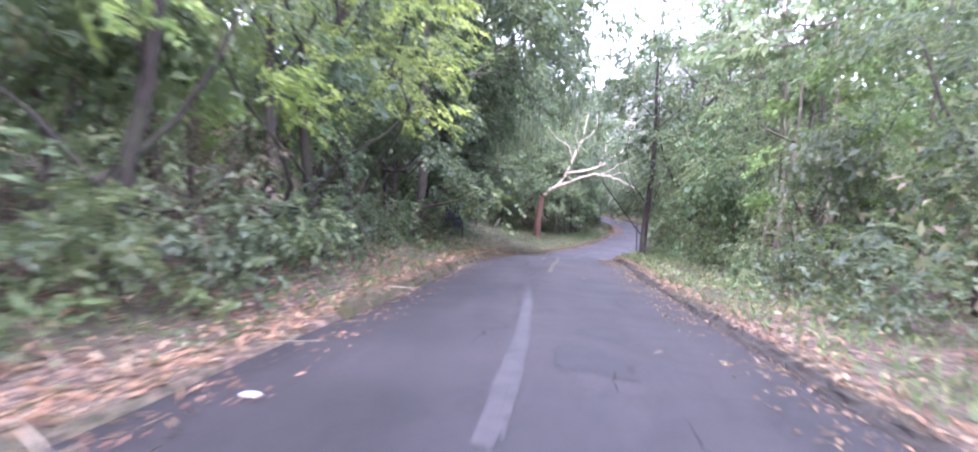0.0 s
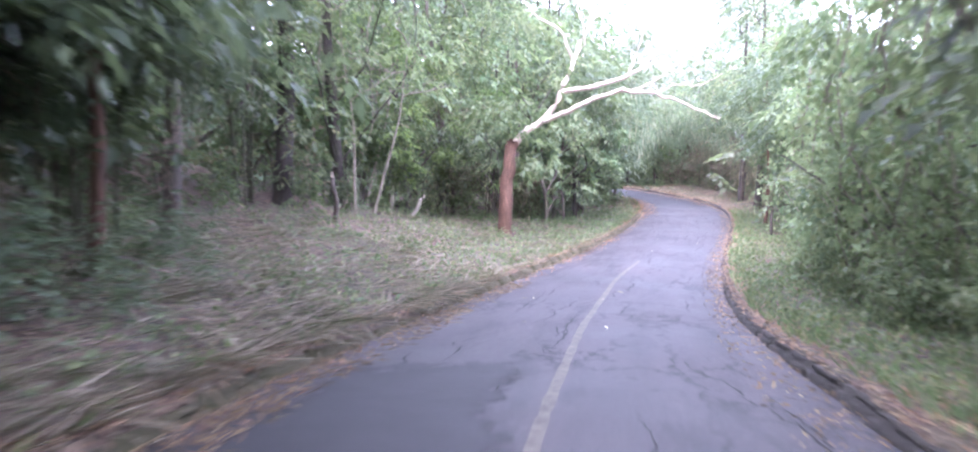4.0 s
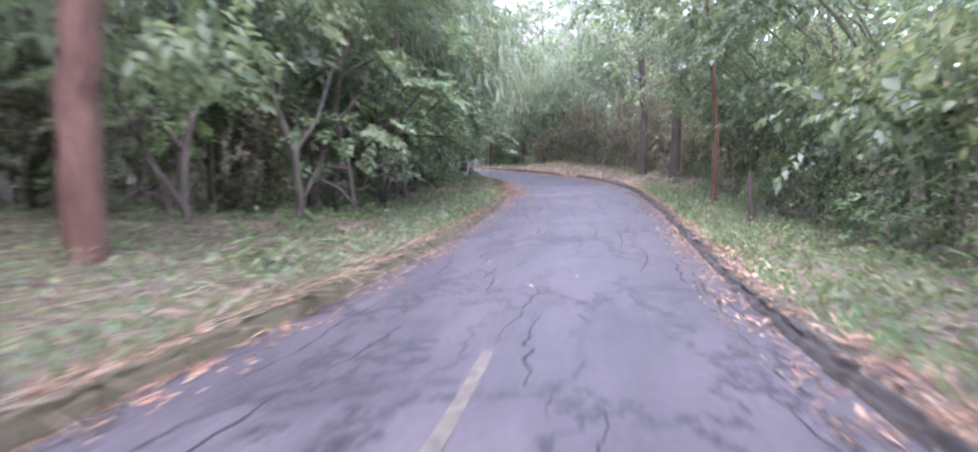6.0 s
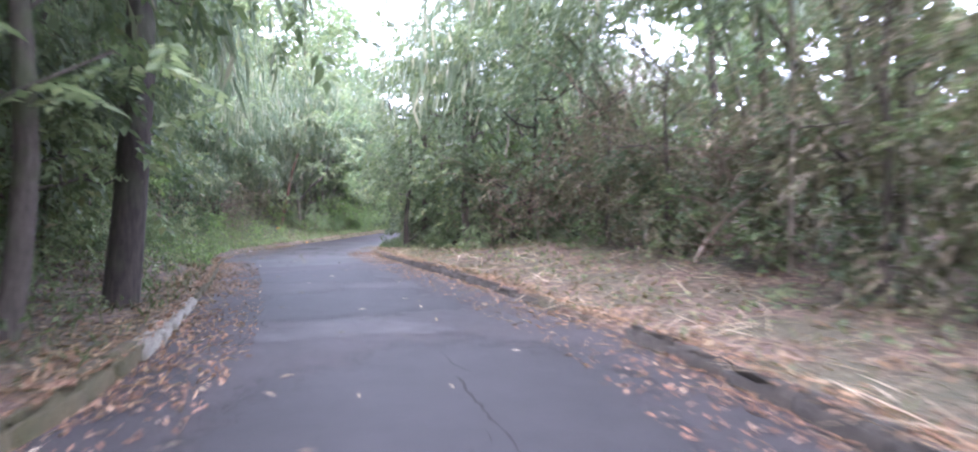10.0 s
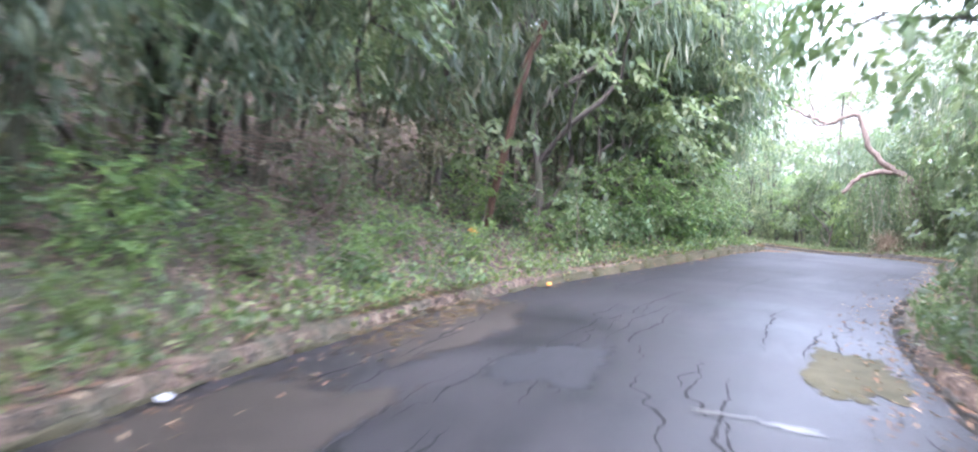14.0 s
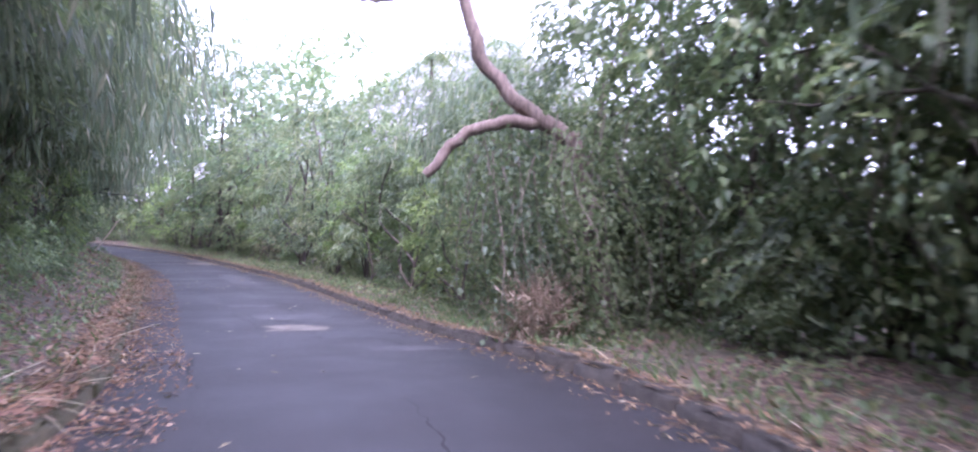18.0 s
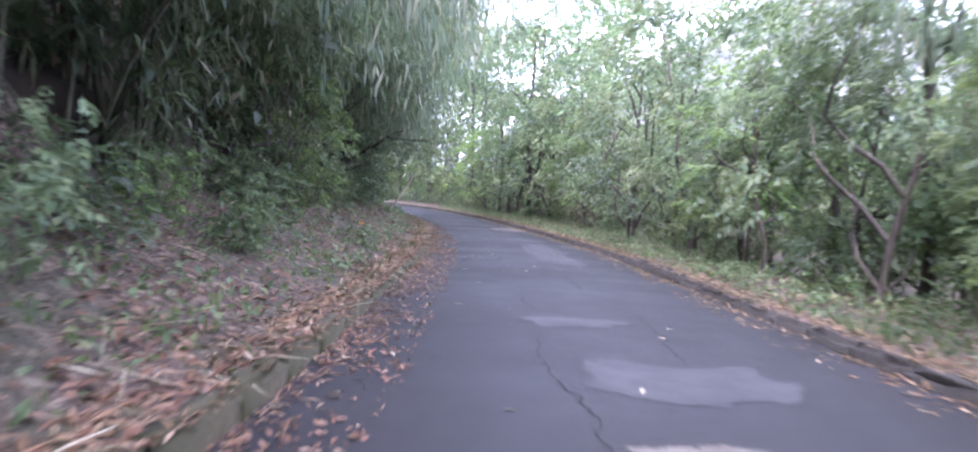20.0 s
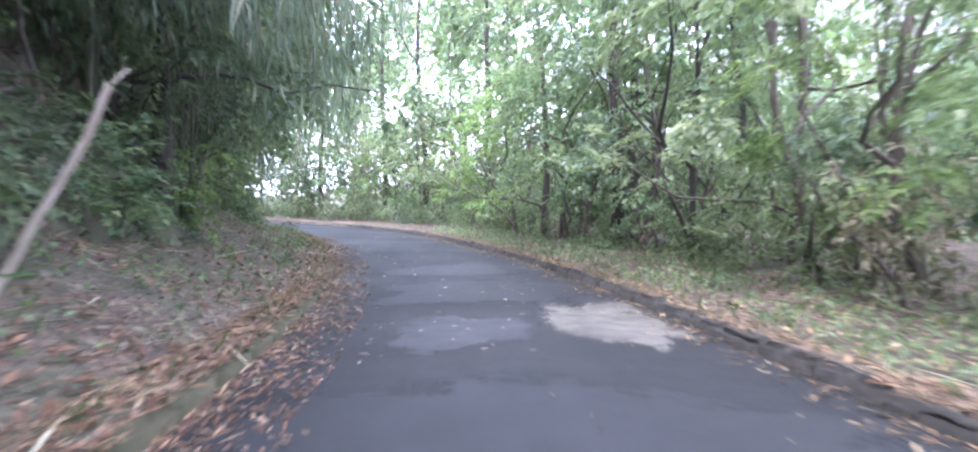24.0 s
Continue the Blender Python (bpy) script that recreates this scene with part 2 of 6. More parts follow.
def plain(name, color, rough, metal=0.0, vary=.25):
    m, n, l, b = material(name)
    tex = n.new("ShaderNodeTexCoord")
    f = node(n, "TexNoise", Scale=9.0, Detail=5.0, Roughness=.6)
    l.new(tex.outputs["Object"], f.inputs["Vector"])
    lo, hi = 1 - vary, 1 + vary
    l.new(blend(n, l, 1.0, color, ramp(n, l, f.outputs["Fac"], [(.3, (lo,)), (.7, (hi,))]), "MULTIPLY"), b.inputs["Base Color"])
    b.inputs["Roughness"].default_value, b.inputs["Metallic"].default_value = rough, metal
    return m


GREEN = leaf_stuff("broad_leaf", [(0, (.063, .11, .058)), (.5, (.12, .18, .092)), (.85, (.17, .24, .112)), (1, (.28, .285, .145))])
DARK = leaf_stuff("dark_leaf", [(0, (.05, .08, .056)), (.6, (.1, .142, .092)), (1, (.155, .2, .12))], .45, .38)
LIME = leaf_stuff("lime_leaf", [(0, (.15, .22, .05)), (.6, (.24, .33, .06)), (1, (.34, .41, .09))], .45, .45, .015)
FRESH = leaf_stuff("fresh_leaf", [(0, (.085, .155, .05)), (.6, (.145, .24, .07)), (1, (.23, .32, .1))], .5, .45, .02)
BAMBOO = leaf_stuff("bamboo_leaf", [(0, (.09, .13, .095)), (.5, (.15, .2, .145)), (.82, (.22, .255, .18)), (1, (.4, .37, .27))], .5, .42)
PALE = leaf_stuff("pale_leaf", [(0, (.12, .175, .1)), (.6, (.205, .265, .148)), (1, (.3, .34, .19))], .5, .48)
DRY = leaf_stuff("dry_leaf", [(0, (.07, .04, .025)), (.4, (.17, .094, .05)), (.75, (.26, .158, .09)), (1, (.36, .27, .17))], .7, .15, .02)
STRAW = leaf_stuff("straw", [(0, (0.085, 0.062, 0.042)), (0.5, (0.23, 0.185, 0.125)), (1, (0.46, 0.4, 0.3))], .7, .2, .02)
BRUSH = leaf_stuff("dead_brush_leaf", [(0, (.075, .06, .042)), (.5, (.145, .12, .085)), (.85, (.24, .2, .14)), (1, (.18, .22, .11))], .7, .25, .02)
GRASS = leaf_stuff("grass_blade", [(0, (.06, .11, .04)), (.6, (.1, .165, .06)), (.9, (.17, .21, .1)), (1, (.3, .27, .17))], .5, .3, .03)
# leaves of the far hills: distance haze painted in as pale grey
HAZED_LEAF = leaf_stuff("hazed_far_leaf", [(0, (.27, .268, .282)), (.6, (.29, .29, .3)), (1, (.31, .312, .315))], 1.0, .5, .01)
HAZED_LEAF.node_tree.nodes["Principled BSDF"].inputs["Specular IOR Level"].default_value = .05
BARK = bark("grey_bark", (.045, .036, .03), (.15, .125, .105), 6, .6)
BARK_DARK = bark("dark_bark", (.022, .018, .016), (.075, .06, .05), 6, .3)
BARK_RED = bark("red_brown_bark", (.05, .026, .018), (.17, .095, .065), 5)
BARK_PALE = bark("bleached_wood", (.3, .23, .18), (.62, .53, .45), 4)
BARK_STEM = bark("pale_stem", (.13, .11, .085), (.34, .3, .24), 5, .4)
CULM = bark("bamboo_culm", (.04, .042, .026), (.14, .135, .09), 5, .3)
TWIG = bark("dry_twig", (.1, .07, .05), (.28, .21, .16), 9)
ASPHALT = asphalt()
TAR = patchy("fresh_tar", (.011, .0106, .0118), (.0185, .0178, .0195), .68)
WORN = patchy("worn_patch", (.027, .0258, .028), (.047, .045, .047), .75)
MUD = patchy("mud_film", (.026, .02, .0155), (.042, .033, .026), .55)
MOSSY = patchy("mossy_patch", (.045, .042, .02), (.09, .08, .045), .9)
SAND = patchy("sandy_patch", (.06, .053, .044), (.13, .115, .095), .85)
# right kerb: a darker concrete than the left
KERB_DARK = earth("dark_concrete", [(.3, (.034, .032, .028)), (.5, (.052, .047, .04)), (.72, (.085, .074, .058))], 1.3)
KERB_BARE = earth("bare_concrete", [(.3, (.16, .155, .13)), (.5, (.24, .23, .2)), (.7, (.3, .29, .26))], 1.3)
KERBSTONE = earth("mossy_concrete", [(.3, (.042, .046, .018)), (.5, (.07, .062, .032)), (.72, (.105, .085, .052))], 1.6)
SOIL = earth("forest_soil", [(.3, (.045, .046, .028)), (.5, (.08, .078, .048)), (.68, (.12, .105, .07))], .7)
# dark bank earth, deepened further to carry the hollow's shade in its colour
SHADED_EARTH = earth("shaded_earth", [(.3, (.02, .015, .012)), (.5, (.036, .027, .02)), (.7, (.055, .042, .03))], 1.4)
# far hill ground, greyed so that the haze is in its colour
HAZED_HILL = earth("hazed_hillside", [(.3, (.2, .2, .205)), (.5, (.25, .25, .255)), (.7, (.29, .29, .292))], .05)
VERGE = litter_floor()
YELLOW = plain("road_yellow", (.066, .056, .038), .7, 0, .6)



# ---- the road's axis: x, y, z of the asphalt every nine metres, from behind the first view to past the last bend ----
AXIS = [
        (-9.86, -27.74, 12.56), (-8.01, -18.93, 11.95), (-6.14, -10.13, 11.34),
        (-4.36, -1.31, 10.73), (-2.77, 7.54, 10.11), (-0.85, 16.33, 9.43),
        (0.98, 25.14, 8.37), (3.58, 33.77, 7.33), (7.04, 42.07, 6.71),
        (10.85, 50.22, 6.33), (14.52, 58.43, 6.13), (17.77, 66.82, 6.06),
        (19.89, 75.53, 5.97), (20.00, 84.51, 5.97), (19.61, 93.50, 5.90),
        (19.93, 102.46, 5.70), (22.66, 110.97, 5.73), (27.64, 118.39, 6.04),
        (31.06, 126.60, 5.80), (31.65, 135.53, 5.36), (31.88, 144.51, 5.13),
        (31.88, 153.53, 4.91), (31.33, 162.49, 4.71), (30.41, 171.01, 4.58),
        (28.60, 179.70, 4.55), (25.90, 188.30, 4.55), (22.30, 196.50, 4.55),
        (17.30, 204.00, 4.55), (11.00, 210.40, 4.60), (3.50, 215.30, 4.60),]
# metres along the axis, half width of the asphalt to either kerb
WIDTH = [(0, 2.6), (20, 2.6), (38, 2.3), (46, 2.25), (56, 2.58), (64, 2.53), (76, 2.4), (92, 2.6), (104, 2.7),
         (112, 2.65), (122, 2.6), (134, 2.8), (142, 2.75), (150, 2.6), (165, 2.65), (200, 2.55), (270, 2.5)]


def table(rows, s):
    a = np.array(rows, float)
    return np.interp(s, a[:, 0], a[:, 1])


def spline(points, n=12):
    p = np.array(points, float)
    p = np.vstack([2 * p[0] - p[1], p, 2 * p[-1] - p[-2]])
    u = (np.arange(n) / n)[:, None]
    out = []
    for i in range(1, len(p) - 2):
        a, b, c, d = p[i - 1], p[i], p[i + 1], p[i + 2]
        out.append(.5 * (2 * b + (c - a) * u + (2 * a - 5 * b + 4 * c - d) * u ** 2 + (3 * b - a - 3 * c + d) * u ** 3))
    return np.vstack(out + [p[-2:-1]])


LINE = spline(AXIS)
ALONG = np.concatenate([[0], np.cumsum(np.linalg.norm(np.diff(LINE[:, :2], axis=0), axis=1))])
TAN = np.gradient(LINE[:, :2], ALONG, axis=0)
TAN /= np.linalg.norm(TAN, axis=1, keepdims=True)
END = ALONG[-1]


def on_road(s, o):
    """World x, y, z of the road plane at s along and o to the right (arrays)."""
    s, o = np.broadcast_arrays(np.asarray(s, float), np.asarray(o, float))
    x, y, z = (np.interp(s, ALONG, LINE[:, k]) for k in range(3))
    tx, ty = np.interp(s, ALONG, TAN[:, 0]), np.interp(s, ALONG, TAN[:, 1])
    n = np.hypot(tx, ty)
    return x + o * ty / n, y - o * tx / n, z


def heading(s):
    return math.atan2(np.interp(s, ALONG, TAN[:, 1]), np.interp(s, ALONG, TAN[:, 0]))


def to_road(x, y):
    """s, o and road height for arrays of world points."""
    x, y = np.asarray(x, float).ravel(), np.asarray(y, float).ravel()
    s, o, z = np.empty(len(x)), np.empty(len(x)), np.empty(len(x))
    for i in range(0, len(x), 4000):
        a, b = x[i:i + 4000], y[i:i + 4000]
        k = ((a[:, None] - LINE[None, :, 0]) ** 2 + (b[:, None] - LINE[None, :, 1]) ** 2).argmin(1)
        dx, dy = a - LINE[k, 0], b - LINE[k, 1]
        s[i:i + 4000] = ALONG[k] + dx * TAN[k, 0] + dy * TAN[k, 1]
        o[i:i + 4000] = np.where(dx * TAN[k, 1] - dy * TAN[k, 0] >= 0, 1, -1) * np.hypot(dx, dy)
        z[i:i + 4000] = LINE[k, 2]
    return s, o, z


def wave(x, y, scale, seed=0.0):
    """Smooth rolling noise of about +-1."""
    u, v = np.asarray(x) / scale, np.asarray(y) / scale
    return (np.sin(1.7 * u + .9 * v + seed) + np.sin(-1.1 * u + 1.9 * v + 2 * seed + 1)
            + .6 * np.sin(3.3 * u - 2.7 * v + 3 * seed) + .5 * np.sin(4.1 * u + 3.7 * v + seed + 4)) / 2.2


# rise of the ground per metre away from the kerb, on either side
RISE_L = [(0, .2), (40, .14), (50, .15), (58, .24), (68, .26), (78, .12), (90, .08), (110, .1), (122, .18), (132, .3),
          (142, .45), (152, .35), (160, .4), (185, .5), (205, .55), (225, .3), (270, .2)]
RISE_R = [(0, .03), (50, -.03), (70, -.12), (90, -.1), (102, .06), (112, .14), (124, .12), (134, 0), (140, -.25), (152, -.12),
          (162, .02), (175, -.08), (190, -.04), (205, .06), (225, .04), (270, .05)]
KERB_L = [(0, .0), (27, .02), (31, .15), (270, .15)]
KERB_R = [(0, .15), (109, .15), (110.5, .03), (112.5, .03), (114, .15), (270, .15)]

# cut bank on the left: its height, and how far its foot lies from the kerb
BANK_L = [(0, .8), (30, .8), (44, 0), (155, 0), (161, 1.7), (172, 1.7), (176, 2.6), (207, 2.6), (212, 2.2), (222, .5), (270, .5)]
FOOT_L = [(0, 2.6), (40, 2.6), (160, 2.5), (172, 2.6), (176, 4.2), (196, 4.2), (200, 3.0), (212, 2.9), (270, 2.9)]


def lift(s, o):
    """Height of the ground over the road plane, outside the kerbs."""
    s, o = np.asarray(s, float), np.asarray(o, float)
    d = np.maximum(np.abs(o) - table(WIDTH, s) - .15, 0)
    a = np.where(o < 0, table(RISE_L, s), table(RISE_R, s))
    near = np.minimum(d, 14)
    far = np.clip(d - 14, 0, 90)
    soft = near ** 2 / (near + .9)
    step = np.clip((d - table(FOOT_L, s)) / np.interp(s, [172, 177, 206, 211], [1.5, .6, .6, 1.5]), 0, 1)
    cut = np.where(o < 0, table(BANK_L, s), 0) * step * step * (3 - 2 * step)
    return np.where(o < 0, table(KERB_L, s), table(KERB_R, s)) - .02 + a * soft + cut + np.where(o < 0, .16, np.where(s > 135, -.02, .06)) * far + .05 * wave(s, o, .9, 2) * np.minimum(d, 1) + .12 * wave(s, o, 4.0) * np.minimum(d / 3, 1)


def ground_at(s, o):
    x, y, z = on_road(s, o)
    return x, y, z + lift(s, o)


# ---- mesh helpers ----
def mesh_from(name, verts, faces, uv=None, smooth=False):
    me = bpy.data.meshes.new(name)
    verts = np.asarray(verts, np.float32)
    faces = np.asarray(faces, np.int32)
    n = faces.shape[1]
    me.vertices.add(len(verts))
    me.vertices.foreach_set("co", verts.ravel())
    me.loops.add(faces.size)
    me.loops.foreach_set("vertex_index", faces.ravel())
    me.polygons.add(len(faces))
    me.polygons.foreach_set("loop_start", np.arange(0, faces.size, n, dtype=np.int32))
    me.polygons.foreach_set("loop_total", np.full(len(faces), n, np.int32))
    if smooth:
        me.polygons.foreach_set("use_smooth", np.ones(len(faces), bool))
    me.update(calc_edges=True)
    if uv is not None:
        layer = me.uv_layers.new(name="UVMap")
        layer.data.foreach_set("uv", np.asarray(uv, np.float32)[faces.ravel()].ravel())
    return me


def part(name, me, material, parent=None, label="", kind=""):
    """Links one mesh (a bmesh or a mesh) as one object under a thing or a part."""
    if isinstance(me, bmesh.types.BMesh):
        bm, me = me, bpy.data.meshes.new(name)
        bm.to_mesh(me)
        bm.free()
    if material is not None and not me.materials:
        me.materials.append(material)
    ob = new(name, me)
    ob.parent = parent
    return tagged(ob, label, "", "", kind)


def thing(name, label, category, group="", kind=""):
    return tagged(new(name), label, category, group, kind)


def tube(paths, sides=6, rough=0.0, rng=None):
    """One mesh of round limbs: each path is a list of (x, y, z, radius)."""
    verts, faces, at = [], [], 0
    for path in paths:
        p = np.array(path, float)
        d = np.gradient(p[:, :3], axis=0)
        d /= np.linalg.norm(d, axis=1, keepdims=True) + 1e-9
        ref = np.where(np.abs(d[:, 2:3]) > .9, np.array([[1., 0, 0]]), np.array([[0, 0, 1.]]))
        u = np.cross(d, ref)
        u /= np.linalg.norm(u, axis=1, keepdims=True)
        v = np.cross(d, u)
        a = np.arange(sides) * 2 * np.pi / sides
        r = p[:, 3][:, None] * np.ones(sides)
        if rough and rng is not None:
            r = r * (1 + rough * rng.uniform(-1, 1, r.shape))
        ring = p[:, None, :3] + r[..., None] * (np.cos(a)[None, :, None] * u[:, None] + np.sin(a)[None, :, None] * v[:, None])
        verts.append(ring.reshape(-1, 3))
        k = np.arange(sides)
        for i in range(len(p) - 1):
            b, c = at + i * sides, at + (i + 1) * sides
            faces.append(np.stack([b + k, b + (k + 1) % sides, c + (k + 1) % sides, c + k], 1))
        at += len(p) * sides
    return mesh_from("limb", np.vstack(verts), np.vstack(faces), smooth=True)


def bend(a, b, r0, r1, n, rng, wobble=.08, sag=0.0):
    """A crooked limb from a to b."""
    a, b = np.array(a, float), np.array(b, float)
    t = np.linspace(0, 1, n)[:, None]
    size = np.linalg.norm(b - a)
    off = sum(rng.normal(0, 1.1 * wobble * size / k ** .8, 3) * np.sin(k * np.pi * t) for k in (1, 2, 3))
    p = a + (b - a) * t + off
    p[:, 2] += sag * size * np.sin(np.pi * t[:, 0])
    return np.hstack([p, (r0 + (r1 - r0) * t)])


def leaves(pos, way, length, width, rng, fold=.25, droop=.0):
    """Folded leaf blades as one mesh: base at pos, pointing along way."""
    n = len(pos)
    way = way / (np.linalg.norm(way, axis=1, keepdims=True) + 1e-9)
    way[:, 2] -= droop
    way /= np.linalg.norm(way, axis=1, keepdims=True) + 1e-9
    side = np.cross(way, np.array([0, 0, 1.]) + rng.normal(0, .45, (n, 3)))
    side /= np.linalg.norm(side, axis=1, keepdims=True) + 1e-9
    up = np.cross(side, way)
    length = (length * rng.uniform(.7, 1.18, n))[:, None]
    width = (width * rng.uniform(.75, 1.25, n))[:, None]
    mid = pos + way * length * .45
    v = np.stack([pos, mid - side * width / 2 + up * width * fold, pos + way * length - up * length * .12, mid + side * width / 2 + up * width * fold], 1)
    k = np.arange(n) * 4
    f = np.concatenate([np.stack([k, k + 1, k + 2], 1), np.stack([k, k + 2, k + 3], 1)])
    return mesh_from("leaves", v.reshape(-1, 3), f)


def unit(rng, n):
    v = rng.normal(0, 1, (n, 3))
    return v / np.linalg.norm(v, axis=1, keepdims=True)


# ---- road, kerbs, verges, ground ----
def strip(name, mat, s_values, offsets, height):
    """A sheet along the road: offsets is a function of s giving columns, height of (s, o)."""
    s = np.repeat(np.asarray(s_values)[:, None], len(offsets(0.0)), 1)
    o = np.stack([offsets(v) for v in s_values])
    x, y, z = on_road(s, o)
    z = z + height(s, o)
    rows, cols = s.shape
    k = np.arange(rows * cols).reshape(rows, cols)
    f = np.stack([k[:-1, :-1], k[:-1, 1:], k[1:, 1:], k[1:, :-1]], -1).reshape(-1, 4)
    me = mesh_from(name, np.stack([x, y, z], -1).reshape(-1, 3), f, np.stack([o, s], -1).reshape(-1, 2), True)
    me.materials.append(mat)
    return new(name, me)


STEP = np.arange(0, END, .5)
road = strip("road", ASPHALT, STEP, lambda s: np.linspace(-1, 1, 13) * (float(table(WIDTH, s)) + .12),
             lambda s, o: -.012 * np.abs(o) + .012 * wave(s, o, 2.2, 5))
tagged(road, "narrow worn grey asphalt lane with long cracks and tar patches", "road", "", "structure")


def road_top(s, o):
    return -.012 * np.abs(o) + .012 * wave(s, o, 2.2, 5)


COLS = np.array([-.06, .03, .15, .4, .8, 1.3, 1.9, 2.6, 3.4, 4.4, 5.6, 7, 9, 12])
for side, word in ((-1, "left"), (1, "right")):
    sheet = strip("verge_" + word, VERGE, STEP, lambda s: (side * (float(table(WIDTH, s)) + .1 + COLS))[::side],
                  lambda s, o: np.where(np.abs(o) < table(WIDTH, s) + .1, -.12, lift(s, o)))
    tagged(sheet, "uneven earth verge with litter and low weeds beside the lane", "verge", "", "structure")

xs = np.concatenate([-np.geomspace(2000, 42, 26), np.arange(-40, 80, 1.5), np.concatenate([np.arange(82, 480, 12.0), np.geomspace(490, 2000, 12)])])
ys = np.concatenate([-np.geomspace(2000, 42, 22), np.arange(-40, 240, 1.5), np.concatenate([np.arange(242, 860, 12.0), np.geomspace(880, 2600, 10)])])
gx, gy = np.meshgrid(xs, ys)
gs, go, gz = to_road(gx, gy)
gw = table(WIDTH, gs)
gz = gz + lift(gs, go) - np.where(np.abs(go) < gw + 11, .45, 0.0)
gxr, gyr = gx.ravel(), gy.ravel()
# wooded hills beyond the valley
HILLS = ((226, 521, 84, 60), (148, 645, 66, 100), (380, 470, 40, 100))
for hx, hy, hh, hr in HILLS:
    gz += hh * np.exp(-((gxr - hx) ** 2 + (gyr - hy) ** 2) / (2 * hr ** 2))
gz += 2.5 * wave(gxr, gyr, 22, 1) * np.clip((np.abs(go) - 30) / 60, 0, 1)
k = np.arange(gx.size).reshape(gx.shape)
f = np.stack([k[:-1, :-1], k[:-1, 1:], k[1:, 1:], k[1:, :-1]], -1).reshape(-1, 4)
me = mesh_from("ground", np.stack([gxr, gyr, gz], 1), f, None, True)
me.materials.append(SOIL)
me.materials.append(HAZED_HILL)
# high faces of the far hills take the haze-grey ground
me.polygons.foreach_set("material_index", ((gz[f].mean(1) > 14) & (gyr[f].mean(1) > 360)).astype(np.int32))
ground = tagged(new("ground", me), "mossy brown forest floor rising into wooded hills", "ground", "", "structure")


# ---- plants: one of each kind is built, the rest are copies ----
def tree(name, label, seed, height, bare, radius, trunk_r, count, leaf, mat, bark_mat, limbs=7, droop=.25, lean=0.0, clump=.75, frond=0):
    """A trunk, forking limbs and a crown of leaf clumps round the limb ends, with gaps between them."""
    rng = np.random.default_rng(seed)
    t = thing(name, label, "tree")
    top = np.array([lean * height, .15 * rng.normal(), height * .86])
    trunk = bend((0, 0, -.5), top, trunk_r, trunk_r * .25, 9, rng, .011)
    stem = part("trunk", tube([trunk], 9, .12, rng), bark_mat, t)
    ends = []
    for i in range(limbs):
        u = bare / height + (1 - bare / height) * (i + rng.uniform(.1, .9)) / limbs * .95
        q = trunk[min(8, int(u / .86 * 8))]
        a = i * 2.4 + rng.uniform(-.5, .5)
        reach = radius * (1.05 - .55 * abs(u - .45)) * rng.uniform(.65, 1.1)
        e = q[:3] + np.array([math.cos(a) * reach, math.sin(a) * reach, height * .13 * rng.uniform(.1, 1.3)])
        main = bend(q[:3], e, max(trunk_r * .42 * (1.1 - u), .03), .015, 7, rng, .09)
        paths = [main]
        for j in range(3):
            b = main[2 + j * 2 - (j == 2)][:3]
            e2 = b + (e - q[:3]) * .45 + rng.normal(0, .35 * radius * .5, 3)
            paths.append(bend(b, e2, .025, .008, 4, rng, .1))
            ends.append(e2)
        ends += [e, main[4][:3]]
        part("limb", tube(paths, 4), bark_mat, stem)
    ends.append(top)
    ends = np.array(ends)
    part("crown", crown(ends, count, leaf, rng, clump, droop, frond), mat, t)
    return t


def crown(ends, count, leaf, rng, clump, droop, frond=0):
    n = len(ends)
    size = rng.uniform(.6, 1.4, n) * clump
    if frond:                                   # feather-like compound leaves
        k = count // (2 * frond)
        pick = rng.integers(0, n, k)
        base = ends[pick] + unit(rng, k) * (size[pick] * rng.uniform(.1, 1, k) ** .5)[:, None] * np.array([1, 1, .6])
        way = unit(rng, k) * np.array([1, 1, .35])
        way /= np.linalg.norm(way, axis=1, keepdims=True)
        side = np.cross(way, [0, 0, 1.0])
        side /= np.linalg.norm(side, axis=1, keepdims=True) + 1e-9
        pos, ways = [], []
        for i in range(frond):
            u = (i + .7) / frond * leaf[0] * 3.2
            p = base + way * u
            p[:, 2] -= .35 * u * u
            for sgn in (-1, 1):
                pos.append(p)
                ways.append(side * sgn + way * .45 + rng.normal(0, .1, (k, 3)))
        return leaves(np.vstack(pos), np.vstack(ways), leaf[0], leaf[1], rng, .1, droop)
    return sprays(ends, size, count, leaf, rng, droop)


